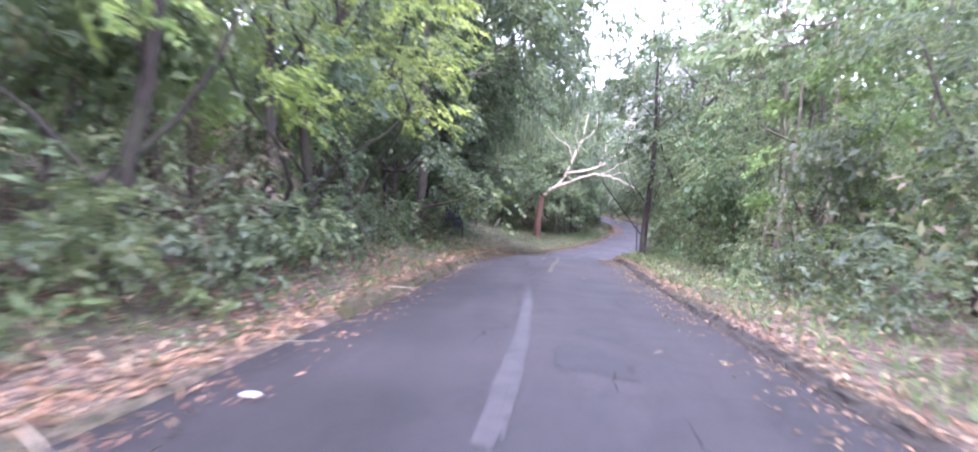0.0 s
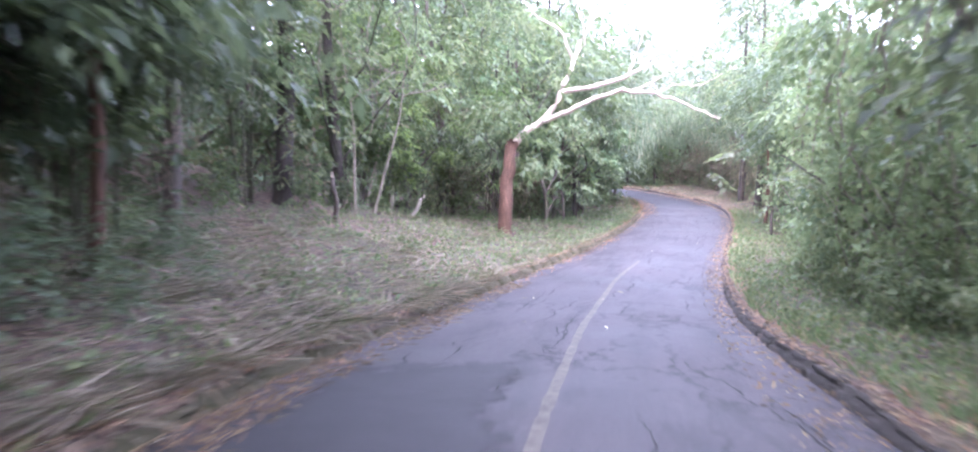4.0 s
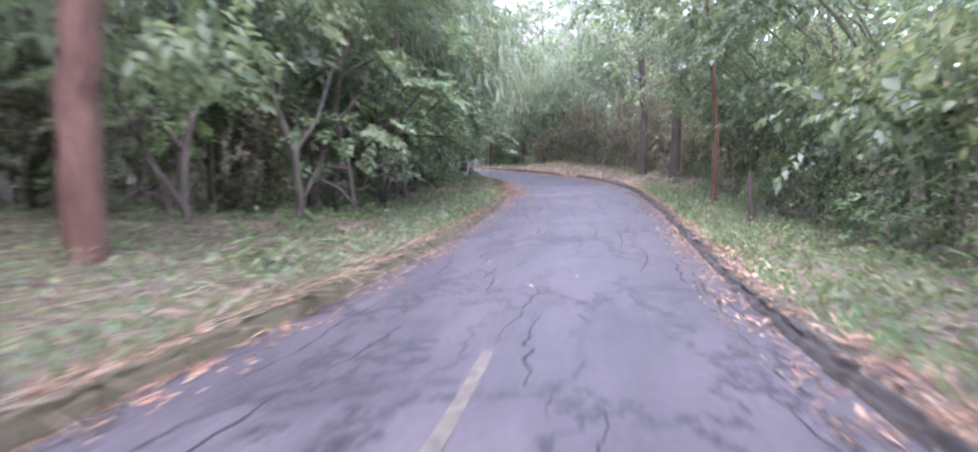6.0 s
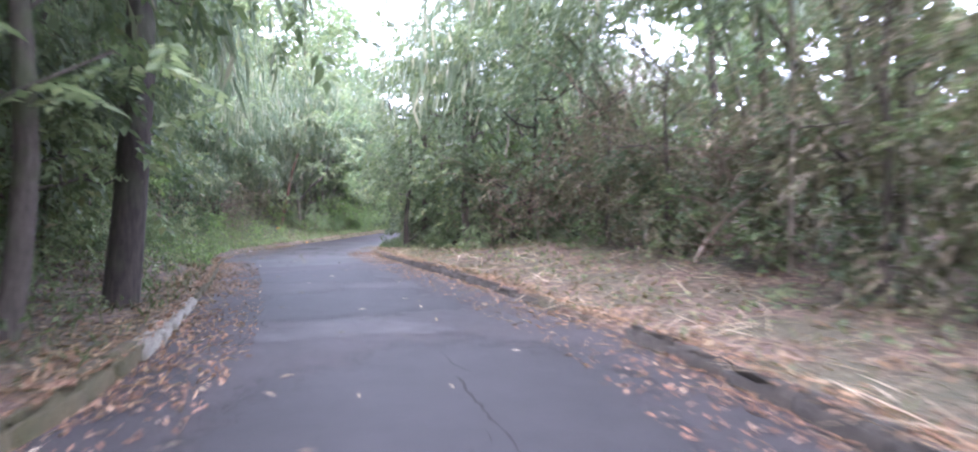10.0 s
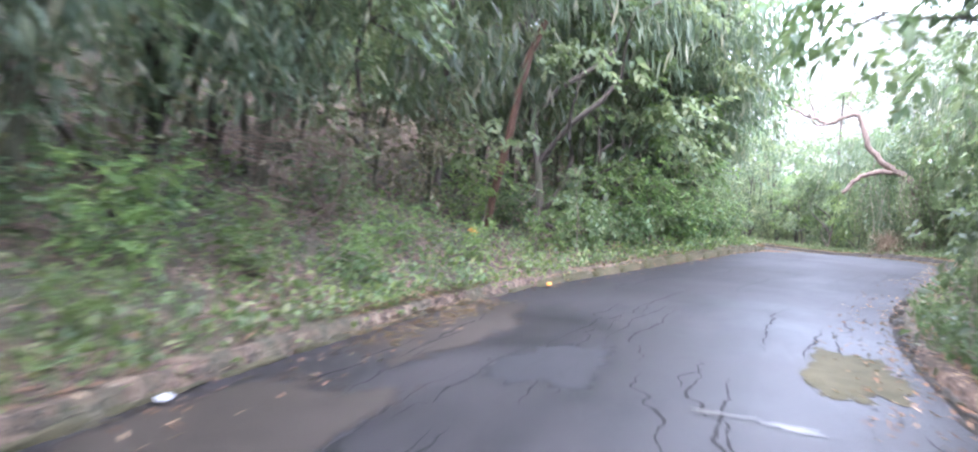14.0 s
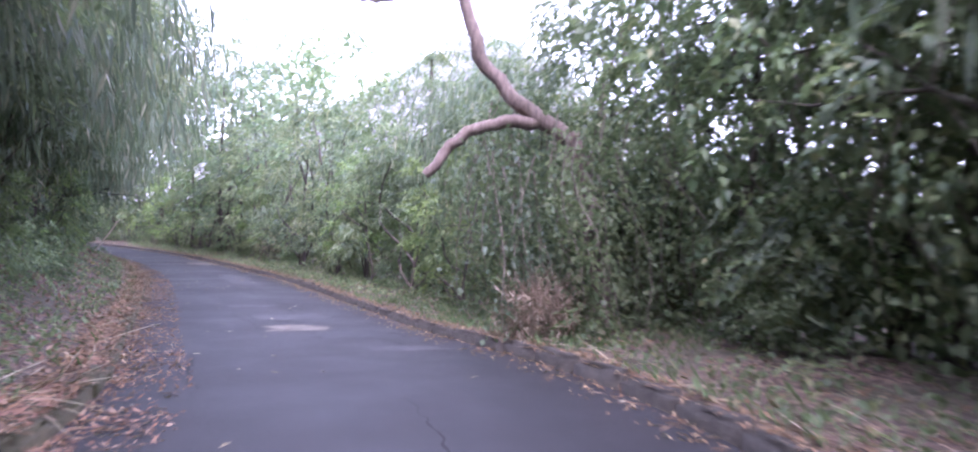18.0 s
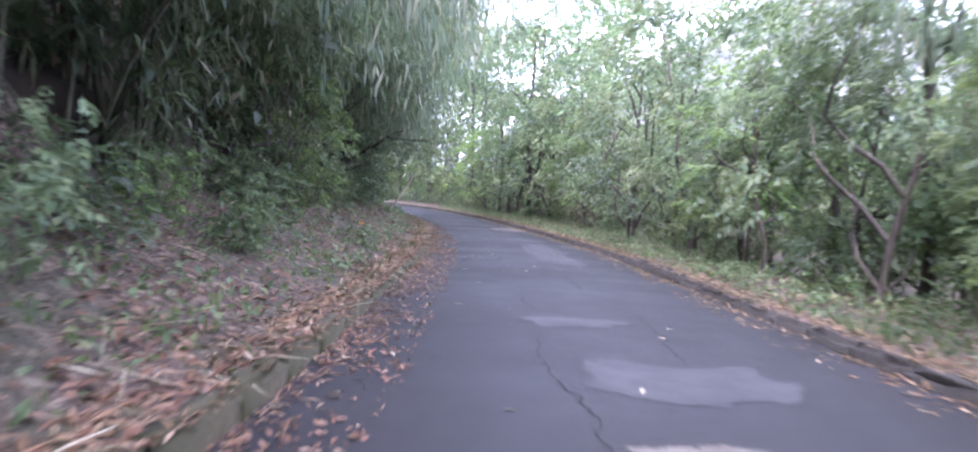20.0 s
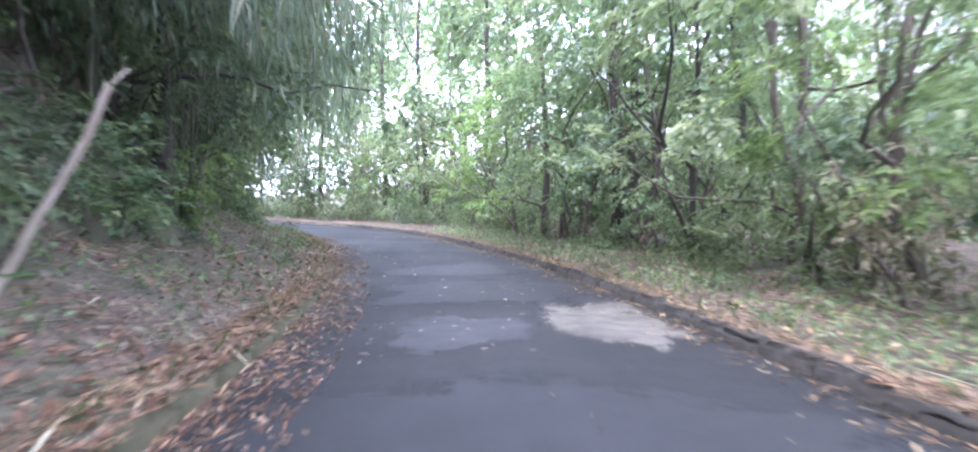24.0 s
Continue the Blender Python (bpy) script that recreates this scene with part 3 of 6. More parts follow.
def sprays(ends, size, count, leaf, rng, droop, out=None, k=7):
    """Leafy twigs that reach out of each clump, leaves set along either side of the twig; out: the way that a clump faces."""
    m = count // k
    pick = rng.integers(0, len(ends), m)
    v = unit(rng, m)
    if out is not None:
        v = v + out[pick] * 1.1
        v /= np.linalg.norm(v, axis=1, keepdims=True)
    base = ends[pick] + v * (size[pick] * rng.uniform(.25, 1, m) ** .7)[:, None] * np.array([1, 1, .75])
    way = v * np.array([1, 1, .35]) + rng.normal(0, .35, (m, 3)) - np.array([0, 0, .25 + droop])
    way /= np.linalg.norm(way, axis=1, keepdims=True)
    side = np.cross(way, np.array([0, 0, 1.]) + rng.normal(0, .25, (m, 3)))
    side /= np.linalg.norm(side, axis=1, keepdims=True) + 1e-9
    grow = np.repeat(rng.uniform(.75, 1.2, m), k)
    pos, ways = [], []
    for i in range(k):
        u = i / k * leaf[0] * 2.1
        pos.append(base + way * u - np.array([0, 0, .12 * u]))
        ways.append(side * (1 if i % 2 else -1) * (1 - .9 * (i == k - 1)) + way * .75 + rng.normal(0, .18, (m, 3)))
    order = np.arange(m * k).reshape(k, m).T.ravel()
    return leaves(np.vstack(pos)[order], np.vstack(ways)[order], leaf[0] * grow, leaf[1] * grow, rng, .22, droop * .5)


def full_tree(name, label, seed, height, radius, count, leaf, mat, bark_mat, lobes=16, foot=.9, droop=.3, category="tree"):
    """A short crooked tree leafed almost to the ground: rounded lobes of sprays, one over another, dark gaps between them."""
    rng = np.random.default_rng(seed)
    t = thing(name, label, category)
    trunk = bend((0, 0, -.5), (rng.normal(0, .3), rng.normal(0, .3), height * .75), (.018 if lobes < 20 else .03) * height ** .7, .03, 8, rng, .03)
    stem = part("trunk", tube([trunk], 7, .1, rng), bark_mat, t)
    ends, out, size = [], [], []
    for i in range(lobes):
        u = (i + .5) / lobes
        z = foot + (height - foot) * u ** .9
        a = i * 2.4 + rng.uniform(-.4, .4)
        r = radius * math.sqrt(max(1 - (2 * u - .75) ** 2 * .62, .1)) * rng.uniform(.6, 1.05)
        if i == lobes - 1:
            r = .2
        e = np.array([math.cos(a) * r, math.sin(a) * r, z])
        ends.append(e)
        d = np.array([math.cos(a) * .8, math.sin(a) * .8, .25 + u])
        out.append(d / np.linalg.norm(d))
        size.append(radius * rng.uniform(.3, .55))
        if i % (3 if lobes < 20 else 4) == 0:
            q = trunk[min(7, int(u * 7))][:3]
            part("limb", tube([bend(q, e, .045, .012, 7, rng, .07)], 4), bark_mat, stem)
    part("crown", sprays(np.array(ends), np.array(size), count, leaf, rng, droop, np.array(out)), mat, t)
    return t


def bush(name, label, seed, height, radius, count, leaf, mat, droop=.2, frond=0, stems=1):
    rng = np.random.default_rng(seed)
    t = thing(name, label, "shrub")
    ends = []
    for i in range(7):
        a, r = i * 2.4 + rng.uniform(-.4, .4), radius * rng.uniform(.2, 1)
        e = np.array([math.cos(a) * r, math.sin(a) * r, height * rng.uniform(.45, 1)])
        p = bend((e[0] * .15, e[1] * .15, -.2), e, .025, .008, 6, rng, .07)
        if i < stems:
            part("stem", tube([p], 4), BARK_STEM, t)
        ends += [e, p[4][:3], p[3][:3], p[2][:3] + rng.normal(0, .15, 3)]
    part("foliage", crown(np.array(ends), count, leaf, rng, radius * .42, droop, frond), mat, t)
    return t


def bamboo(name, label, seed, height, reach, culms, count, mat=None, lean=(0, 0)):
    """Arching culms with narrow leaves hanging in tassels."""
    rng = np.random.default_rng(seed)
    t = thing(name, label, "bamboo")
    ends = []
    for i in range(culms):
        a = rng.uniform(0, 2 * np.pi)
        r = reach * rng.uniform(.35, 1)
        h = height * rng.uniform(.6, 1)
        u = np.linspace(0, 1, 9)
        x = math.cos(a) * (.2 + r * u ** 2.2) + lean[0] * u ** 2
        y = math.sin(a) * (.2 + r * u ** 2.2) + lean[1] * u ** 2
        z = h * (u * 1.25 - .33 * u ** 3.2) - .3
        p = np.stack([x, y, z, .035 - .027 * u], 1)
        part("culm", tube([p], 5), CULM, t)
        for w in np.linspace(.3, 1, 11):
            q = np.array([np.interp(w, u, p[:, c]) for c in range(3)])
            ends.append(q + rng.normal(0, .22, 3))
    ends = np.array(ends)
    pick = rng.integers(0, len(ends), count)
    pos = ends[pick] + unit(rng, count) * (rng.uniform(0, .75, count))[:, None] * np.array([1, 1, .9])
    pos[:, 2] -= rng.uniform(0, .5, count)
    way = unit(rng, count) * np.array([.8, .8, .4]) + np.array([0, 0, -.8])
    part("foliage", leaves(pos, way, .26, .035, rng, .1, .1), mat or BAMBOO, t)
    return t


def curtain(name, label, seed, height, width, count, leaf, mat):
    """Creepers that hang over whatever holds them, as an uneven hanging sheet."""
    rng = np.random.default_rng(seed)
    t = thing(name, label, "creeper")
    paths, ends = [], []
    for i in range(12):
        x, d = rng.uniform(-width / 2, width / 2), rng.normal(0, .3)
        h = height * rng.uniform(.55, 1)
        p = bend((x, d + .4, h), (x + rng.normal(0, .3), d - .2, rng.uniform(-.1, .6)), .02, .008, 7, rng, .05)
        paths.append(p)
        ends += list(p[:, :3])
    part("vine", tube(paths, 4), BARK_STEM, t, "", "stuff")
    ends = np.array(ends)
    pick = rng.integers(0, len(ends), count)
    pos = ends[pick] + rng.normal(0, .26, (count, 3))
    part("foliage", leaves(pos, unit(rng, count) + np.array([0, -.4, -.6]), leaf[0], leaf[1], rng, .25, .3), mat, t)
    return t


def overhang(name, label, seed, height, width, reach, count, leaf, mat, strap=False):
    """Stems that rise on the bank and arch out over it, leaves hanging from the arch, with a hollow beneath."""
    rng = np.random.default_rng(seed)
    t = thing(name, label, "creeper" if not strap else "bamboo")
    ends = []
    u = np.linspace(0, 1, 10)
    for i in range(4):
        x, h, r = rng.uniform(-width / 2, width / 2), height * rng.uniform(.6, 1), reach * rng.uniform(.5, 1.1)
        y = -.5 + rng.normal(0, .3) + r * u ** 1.8
        z = h * (u * 2.1 - 1.25 * u ** 2.4) - .2
        p = np.stack([x + rng.normal(0, .4) * u, y, z, .04 - .03 * u], 1)
        part("stem", tube([p], 5), CULM, t)
        for w in np.linspace(.38, 1, 9):
            ends.append([np.interp(w, u, p[:, c]) for c in range(3)])
    ends = np.array(ends)
    pick = rng.integers(0, len(ends), count)
    pos = ends[pick] + rng.normal(0, .33, (count, 3)) - np.array([0, 0, 1.]) * rng.uniform(0, .6, count)[:, None]
    pos[:, 2] = np.maximum(pos[:, 2], height * .25 + rng.uniform(0, .5, count))
    way = unit(rng, count) * np.array([.7, .7, .5]) + np.array([0, .2, -.9 if strap else -.4])
    grow = np.where(rng.uniform(0, 1, count) < .18, 1.7, .85)
    part("foliage", leaves(pos, way, leaf[0] * grow, leaf[1] * grow, rng, .2, .1), mat, t)
    return t


def brow(name, label, seed, low, high, width, reach, count, leaf, mat, strap=.0):
    """A heavy shelf of growth that leans out over the roadside: rounded masses high up, their fringes hanging, open and dark beneath."""
    rng = np.random.default_rng(seed)
    t = thing(name, label, "bamboo" if strap else "creeper")
    ends, out, size = [], [], []
    u = np.linspace(0, 1, 10)
    for i in range(15):
        x = rng.uniform(-.5, .5) * width
        w = rng.uniform(0, 1)
        y = reach * w
        z = low + .8 + (high - low - .8) * rng.uniform(0, 1) * (1 - .45 * w)
        ends.append((x, y, z))
        d = np.array([.3 * rng.normal(), .75, .55])
        out.append(d / np.linalg.norm(d))
        size.append(rng.uniform(.65, 1.25))
        if i % 3 == 0:
            p = np.stack([x * u, -.7 + (y + .7) * u ** 1.7, -.3 + (z + .3) * (1.5 * u - .5 * u ** 2), .045 - .032 * u], 1)
            part("stem", tube([p], 5), CULM, t)
    ends, out, size = np.array(ends), np.array(out), np.array(size)
    k = int(count * (1 - strap))
    part("foliage", sprays(ends, size, k, leaf, rng, .35, out), mat, t)
    if strap:
        n = count - k
        pick = rng.integers(0, len(ends), n)
        v = unit(rng, n)
        pos = ends[pick] + v * size[pick][:, None] * np.array([.9, .9, .6]) + np.array([0, .2, -.1])
        bunch = rng.normal(0, .35, (len(ends) * 5, 3))[pick * 5 + rng.integers(0, 5, n)]
        part("hanging_leaf", leaves(pos + bunch, rng.normal(0, .22, (n, 3)) + np.array([0, .12, -1.]), .42, .045, rng, .1, .1), BAMBOO, t, "long drooping grey-green and straw-coloured leaves", "stuff")
    return t


def twig_tangle(name, label, seed, size, count, mat, upright=.3):
    rng = np.random.default_rng(seed)
    t = thing(name, label, "dry brush")
    for k in range(9):
        way = unit(rng, 1)[0] * np.array([1, 1, .5]) + np.array([0, 0, .35])
        a = rng.uniform(-.25, .25, 3) * np.array(size) + np.array([0, 0, size[2] * .2])
        main = bend(a, a + way * size[2] * rng.uniform(.5, .8), .022, .006, 8, rng, .12)
        paths = [main]
        for i in range(count // 9):
            a = main[rng.integers(1, 8)][:3]
            way = unit(rng, 1)[0] * np.array([1, 1, .7]) + np.array([0, 0, upright])
            paths.append(bend(a, a + way * rng.uniform(.5, 1.6) * size[0] * .35, .012, .004, 4, rng, .12))
        part("branch", tube(paths, 3), mat, t, "", "stuff")
    return t


KINDS = {
    "tall": [tree("broadleaf_tree", "tall grey-trunked broadleaf tree with a ragged green crown", 1, 13, 1.6, 3.4, .15, 2700, (.18, .1), GREEN, BARK, 8, .3, 0, 1.0),
             tree("broadleaf_tree", "tall dark-trunked tree with dense dull green leaves", 2, 13.5, 1.8, 3.4, .16, 2700, (.18, .096), DARK, BARK_DARK, 8, .3, 0, 1.0),
             tree("feather_leaf_tree", "tall tree with drooping feathery compound leaves", 3, 12, 2.0, 3.4, .13, 2100, (.19, .085), PALE, BARK, 7, .15, .05, 1.2, 8)],
    "old": [full_tree("old_tree", "old spreading tree whose heavy crown closes the sky over the lane", 46, 20, 5.2, 4300, (.31, .17), GREEN, BARK, 30, 6.0),
            full_tree("old_tree", "old dark-leaved tree with a heavy spreading crown", 47, 21, 5.2, 4300, (.3, .16), DARK, BARK_DARK, 30, 6.5)],
    "full": [full_tree("bushy_tree", "low bushy tree leafed down to the verge in mid green", 51, 5.6, 1.9, 2900, (.132, .075), GREEN, BARK, 16),
             full_tree("bushy_tree", "dense dark bushy tree with leaves almost to the ground", 52, 6.2, 1.9, 2900, (.13, .074), DARK, BARK_DARK, 17),
             full_tree("bushy_tree", "bushy tree with pale hanging leaves down to the verge", 53, 6.0, 2.0, 2900, (.138, .07), PALE, BARK, 17, .8, .45),
             full_tree("bushy_tree", "bushy tree with fresh light green broad leaves", 54, 5.0, 1.8, 2500, (.135, .08), FRESH, BARK, 15)],
    "mid": [tree("young_tree", "slender young tree with broad mid-green leaves", 4, 6.5, .9, 2.0, .08, 2100, (.185, .1), GREEN, BARK, 6, .3, 0, .85),
            tree("young_tree", "bushy young tree with dark glossy leaves", 5, 5.8, .6, 2.0, .08, 2100, (.18, .092), DARK, BARK_DARK, 6, .3, 0, .85),
            tree("young_tree", "young tree with pale hanging leaves", 6, 7, .8, 1.9, .07, 2100, (.2, .09), PALE, BARK, 6, .5, 0, .85),
            tree("feather_leaf_sapling", "bright yellow-green sapling with feathery leaves", 7, 5.5, 1.3, 2.0, .07, 2600, (.15, .055), LIME, BARK_STEM, 7, .15, 0, .8, 8)],
    "bush": [bush("shrub", "leafy green roadside shrub", 8, 2.2, 1.0, 560, (.17, .095), GREEN),
             bush("shrub", "dense dark green shrub", 9, 2.0, 1.1, 560, (.16, .09), DARK),
             bush("shrub", "loose pale green shrub", 10, 2.5, .9, 560, (.18, .085), PALE, .4),
             bush("shrub", "small-leaved brownish green shrub", 11, 1.7, 1.0, 650, (.13, .07), GREEN, .1),
             bush("dry_shrub", "shrub smothered in dry brown leaves and dead vines", 44, 2.4, 1.1, 700, (.16, .06), BRUSH, .4),
             bush("shrub", "fresh yellow-green leafy shrub", 45, 2.1, 1.0, 620, (.15, .085), FRESH)],
    "lime": [full_tree("lime_green_tree", "tree with bright yellow-green fine foliage hanging over the lane", 27, 7.6, 2.3, 3400, (.15, .06), LIME, BARK_DARK, 22, 2.3, .25)],
    "draped": [tree("creeper_draped_tree", "tree wrapped from foot to top in dark creepers", 41, 8.5, .8, 1.9, .16, 4200, (.18, .1), DARK, BARK_DARK, 6, .4, .02, 1.15),
               tree("creeper_draped_tree", "tree draped in hanging grey-green creepers", 42, 8.0, 1.0, 2.3, .15, 4200, (.18, .1), GREEN, BARK, 6, .5, -.02, 1.2),
               tree("dead_creeper_tree", "tree smothered in dry brown creepers and dead bamboo leaves", 43, 7.0, .8, 2.0, .12, 4000, (.17, .048), BRUSH, BARK, 6, .6, .03, 1.2)],
    "low": [bush("weed_clump", "low bright green weeds", 12, .7, .5, 220, (.16, .08), GRASS, .1, 0, 0),
            bush("weed_clump", "low feathery green weeds", 13, .8, .55, 300, (.1, .04), GREEN, .1, 5, 0)],
    "bamboo": [bamboo("bamboo_clump", "arching grey-green bamboo clump with hanging narrow leaves", 14, 8.5, 3.0, 7, 3000),
               bamboo("bamboo_clump", "drooping bamboo clump with straw-coloured dead leaves among green", 15, 7.0, 3.4, 7, 2800)],
    "curtain": [curtain("creeper_mass", "mass of pale green creepers hanging over the trees", 16, 4.5, 3.0, 1700, (.14, .085), PALE),
                curtain("creeper_mass", "mass of dark creepers hanging over the trees", 17, 5.0, 3.0, 1500, (.17, .1), DARK)],
    "overhang": [overhang("overhanging_bamboo", "bamboo arching over the bank with drooping green and dead leaves", 31, 5.2, 3.4, 2.6, 1900, (.34, .045), BAMBOO, True),
                 overhang("overhanging_creepers", "leafy creepers arching over a dark hollow in the bank", 32, 4.4, 3.2, 2.0, 1600, (.2, .11), GREEN),
                 overhang("overhanging_creepers", "dark leafy creepers arching over a hollow in the bank", 33, 4.8, 3.2, 2.2, 1600, (.19, .1), DARK)],
    "brow": [brow("leaning_thicket", "bamboo and creepers leaning out over the bank with hanging dead leaves", 71, 2.5, 6.6, 4.2, 3.0, 3200, (.13, .06), GREEN, .45),
             brow("leaning_thicket", "dark creeper thicket leaning out over a hollow bank", 72, 2.3, 6.2, 4.2, 2.8, 3200, (.13, .07), DARK),
             brow("leaning_thicket", "pale grey-green bamboo thicket leaning out over the bank", 73, 2.6, 7.0, 4.4, 3.2, 3200, (.14, .05), PALE, .6)],
    "twigs": [twig_tangle("dry_brush", "tangle of dry brown twigs and dead creepers", 18, (2.5, 2.0, 2.4), 150, TWIG)],
    "pole": [tree("roadside_tree", "tall tree with a thick bare dark trunk", 21, 15, 5.5, 3.4, .24, 2400, (.3, .15), DARK, BARK_DARK, 8, .3, 0, 1.1),
             tree("roadside_tree", "tall tree with a bare grey trunk", 22, 14, 5.0, 3.2, .2, 2400, (.3, .15), GREEN, BARK, 8, .3, .02, 1.1),
             tree("roadside_tree", "slim tree with a bare red-brown trunk", 23, 11, 5.0, 2.4, .11, 1500, (.28, .13), PALE, BARK_RED, 6, .3, 0, .95),
             tree("pale_stemmed_sapling", "thin pale-stemmed sapling with few leaves", 24, 8, 4.0, 1.4, .05, 600, (.24, .12), PALE, BARK_STEM, 5, .3, .04, .7)],
}
STARTERS = {}
for kind, group in KINDS.items():
    for ob in group:
        STARTERS[ob] = False
        ob["group"] = {"tall": "tall trees along the lane", "old": "old trees that close the sky", "full": "bushy trees along the lane", "mid": "young trees along the lane", "bush": "shrubs along the lane", "low": "weed clumps on the verges", "bamboo": "bamboo clumps on the banks",
                       "curtain": "creepers along the lane", "overhang": "growth arching over the banks", "brow": "thickets leaning over the lane", "twigs": "dry brush along the lane", "draped": "trees draped in creepers", "pole": "roadside trees with bare trunks", "lime": "yellow-green trees"}[kind]


def plant(ob, s, o, scale=1.0, turn=None, sink=0.0, rng=None, tilt=(0, 0), exact=False):
    """Sets a plant on the ground at s, o; its first use moves the built one itself. exact: the size counts from the plant as built."""
    x, y, z = (float(v) for v in ground_at(s, o))
    a = turn if turn is not None else float(rng.uniform(0, 360))
    if exact and STARTERS[ob]:
        scale /= ob.scale[0]
    m = pose(x, y, z - sink, tilt[0], tilt[1], a) @ Matrix.Scale(scale, 4)
    if not STARTERS[ob]:
        STARTERS[ob] = True
        ob.matrix_basis = m
        return ob
    return copy_thing(ob, m)


# stretches of wayside growth: from, to, first row's distance from the kerb, height factor, mix of kinds, how hollow below
LEFT = [(13, 30, 2.4, 1.15, "GLPL", .3), (30, 44, 2.0, 1.2, "DGD", .5), (44, 60, 4.2, 1.25, "DFD", .8), (60, 80, 6.2, 1.3, "GPF", .5), (80, 96, 3.8, 1.2, "DGPD", .8),
        (96, 122, 2.2, 1.2, "DGP", .5), (122, 134, 2.0, 1.25, "DGP", .4), (134, 146, 2.6, 1.3, "BPBD", .5), (146, 158, 1.0, 1.15, "GPLB", 0), (158, 182, 2.5, 1.3, "BGB", .9),
        (182, 198, 4.2, 1.25, "BDB", 1), (198, 218, 2.9, 1.25, "BDB", 1), (218, 264, 2.2, 1.25, "GPB", .3)]
RIGHT = [(13, 34, 2.2, .95, "DGD", .3), (34, 52, 2.4, .95, "PPG", .3), (52, 76, 2.8, 1.15, "PGPL", .15), (76, 100, 3.2, 1.1, "GPD", .6), (100, 112, 3.0, .72, "BDG", .4), (112, 124, 3.6, .6, "DGD", .3), (124, 135, 2.4, .95, "DGD", .5),
         (135, 150, 2.4, .42, "GPG", 0), (150, 162, 3.6, 1.0, "GPG", .6), (162, 184, 2.8, .55, "PGP", .45), (184, 222, 2.8, .85, "PPGP", .3), (222, 264, 2.1, 1.2, "PGL", 0)]
CODE = {"G": (0, 0, 0), "D": (1, 1, 1), "P": (2, 2, 2), "F": (2, 0, 0), "L": (2, 1, 3), "B": (-1, -1, 3)}


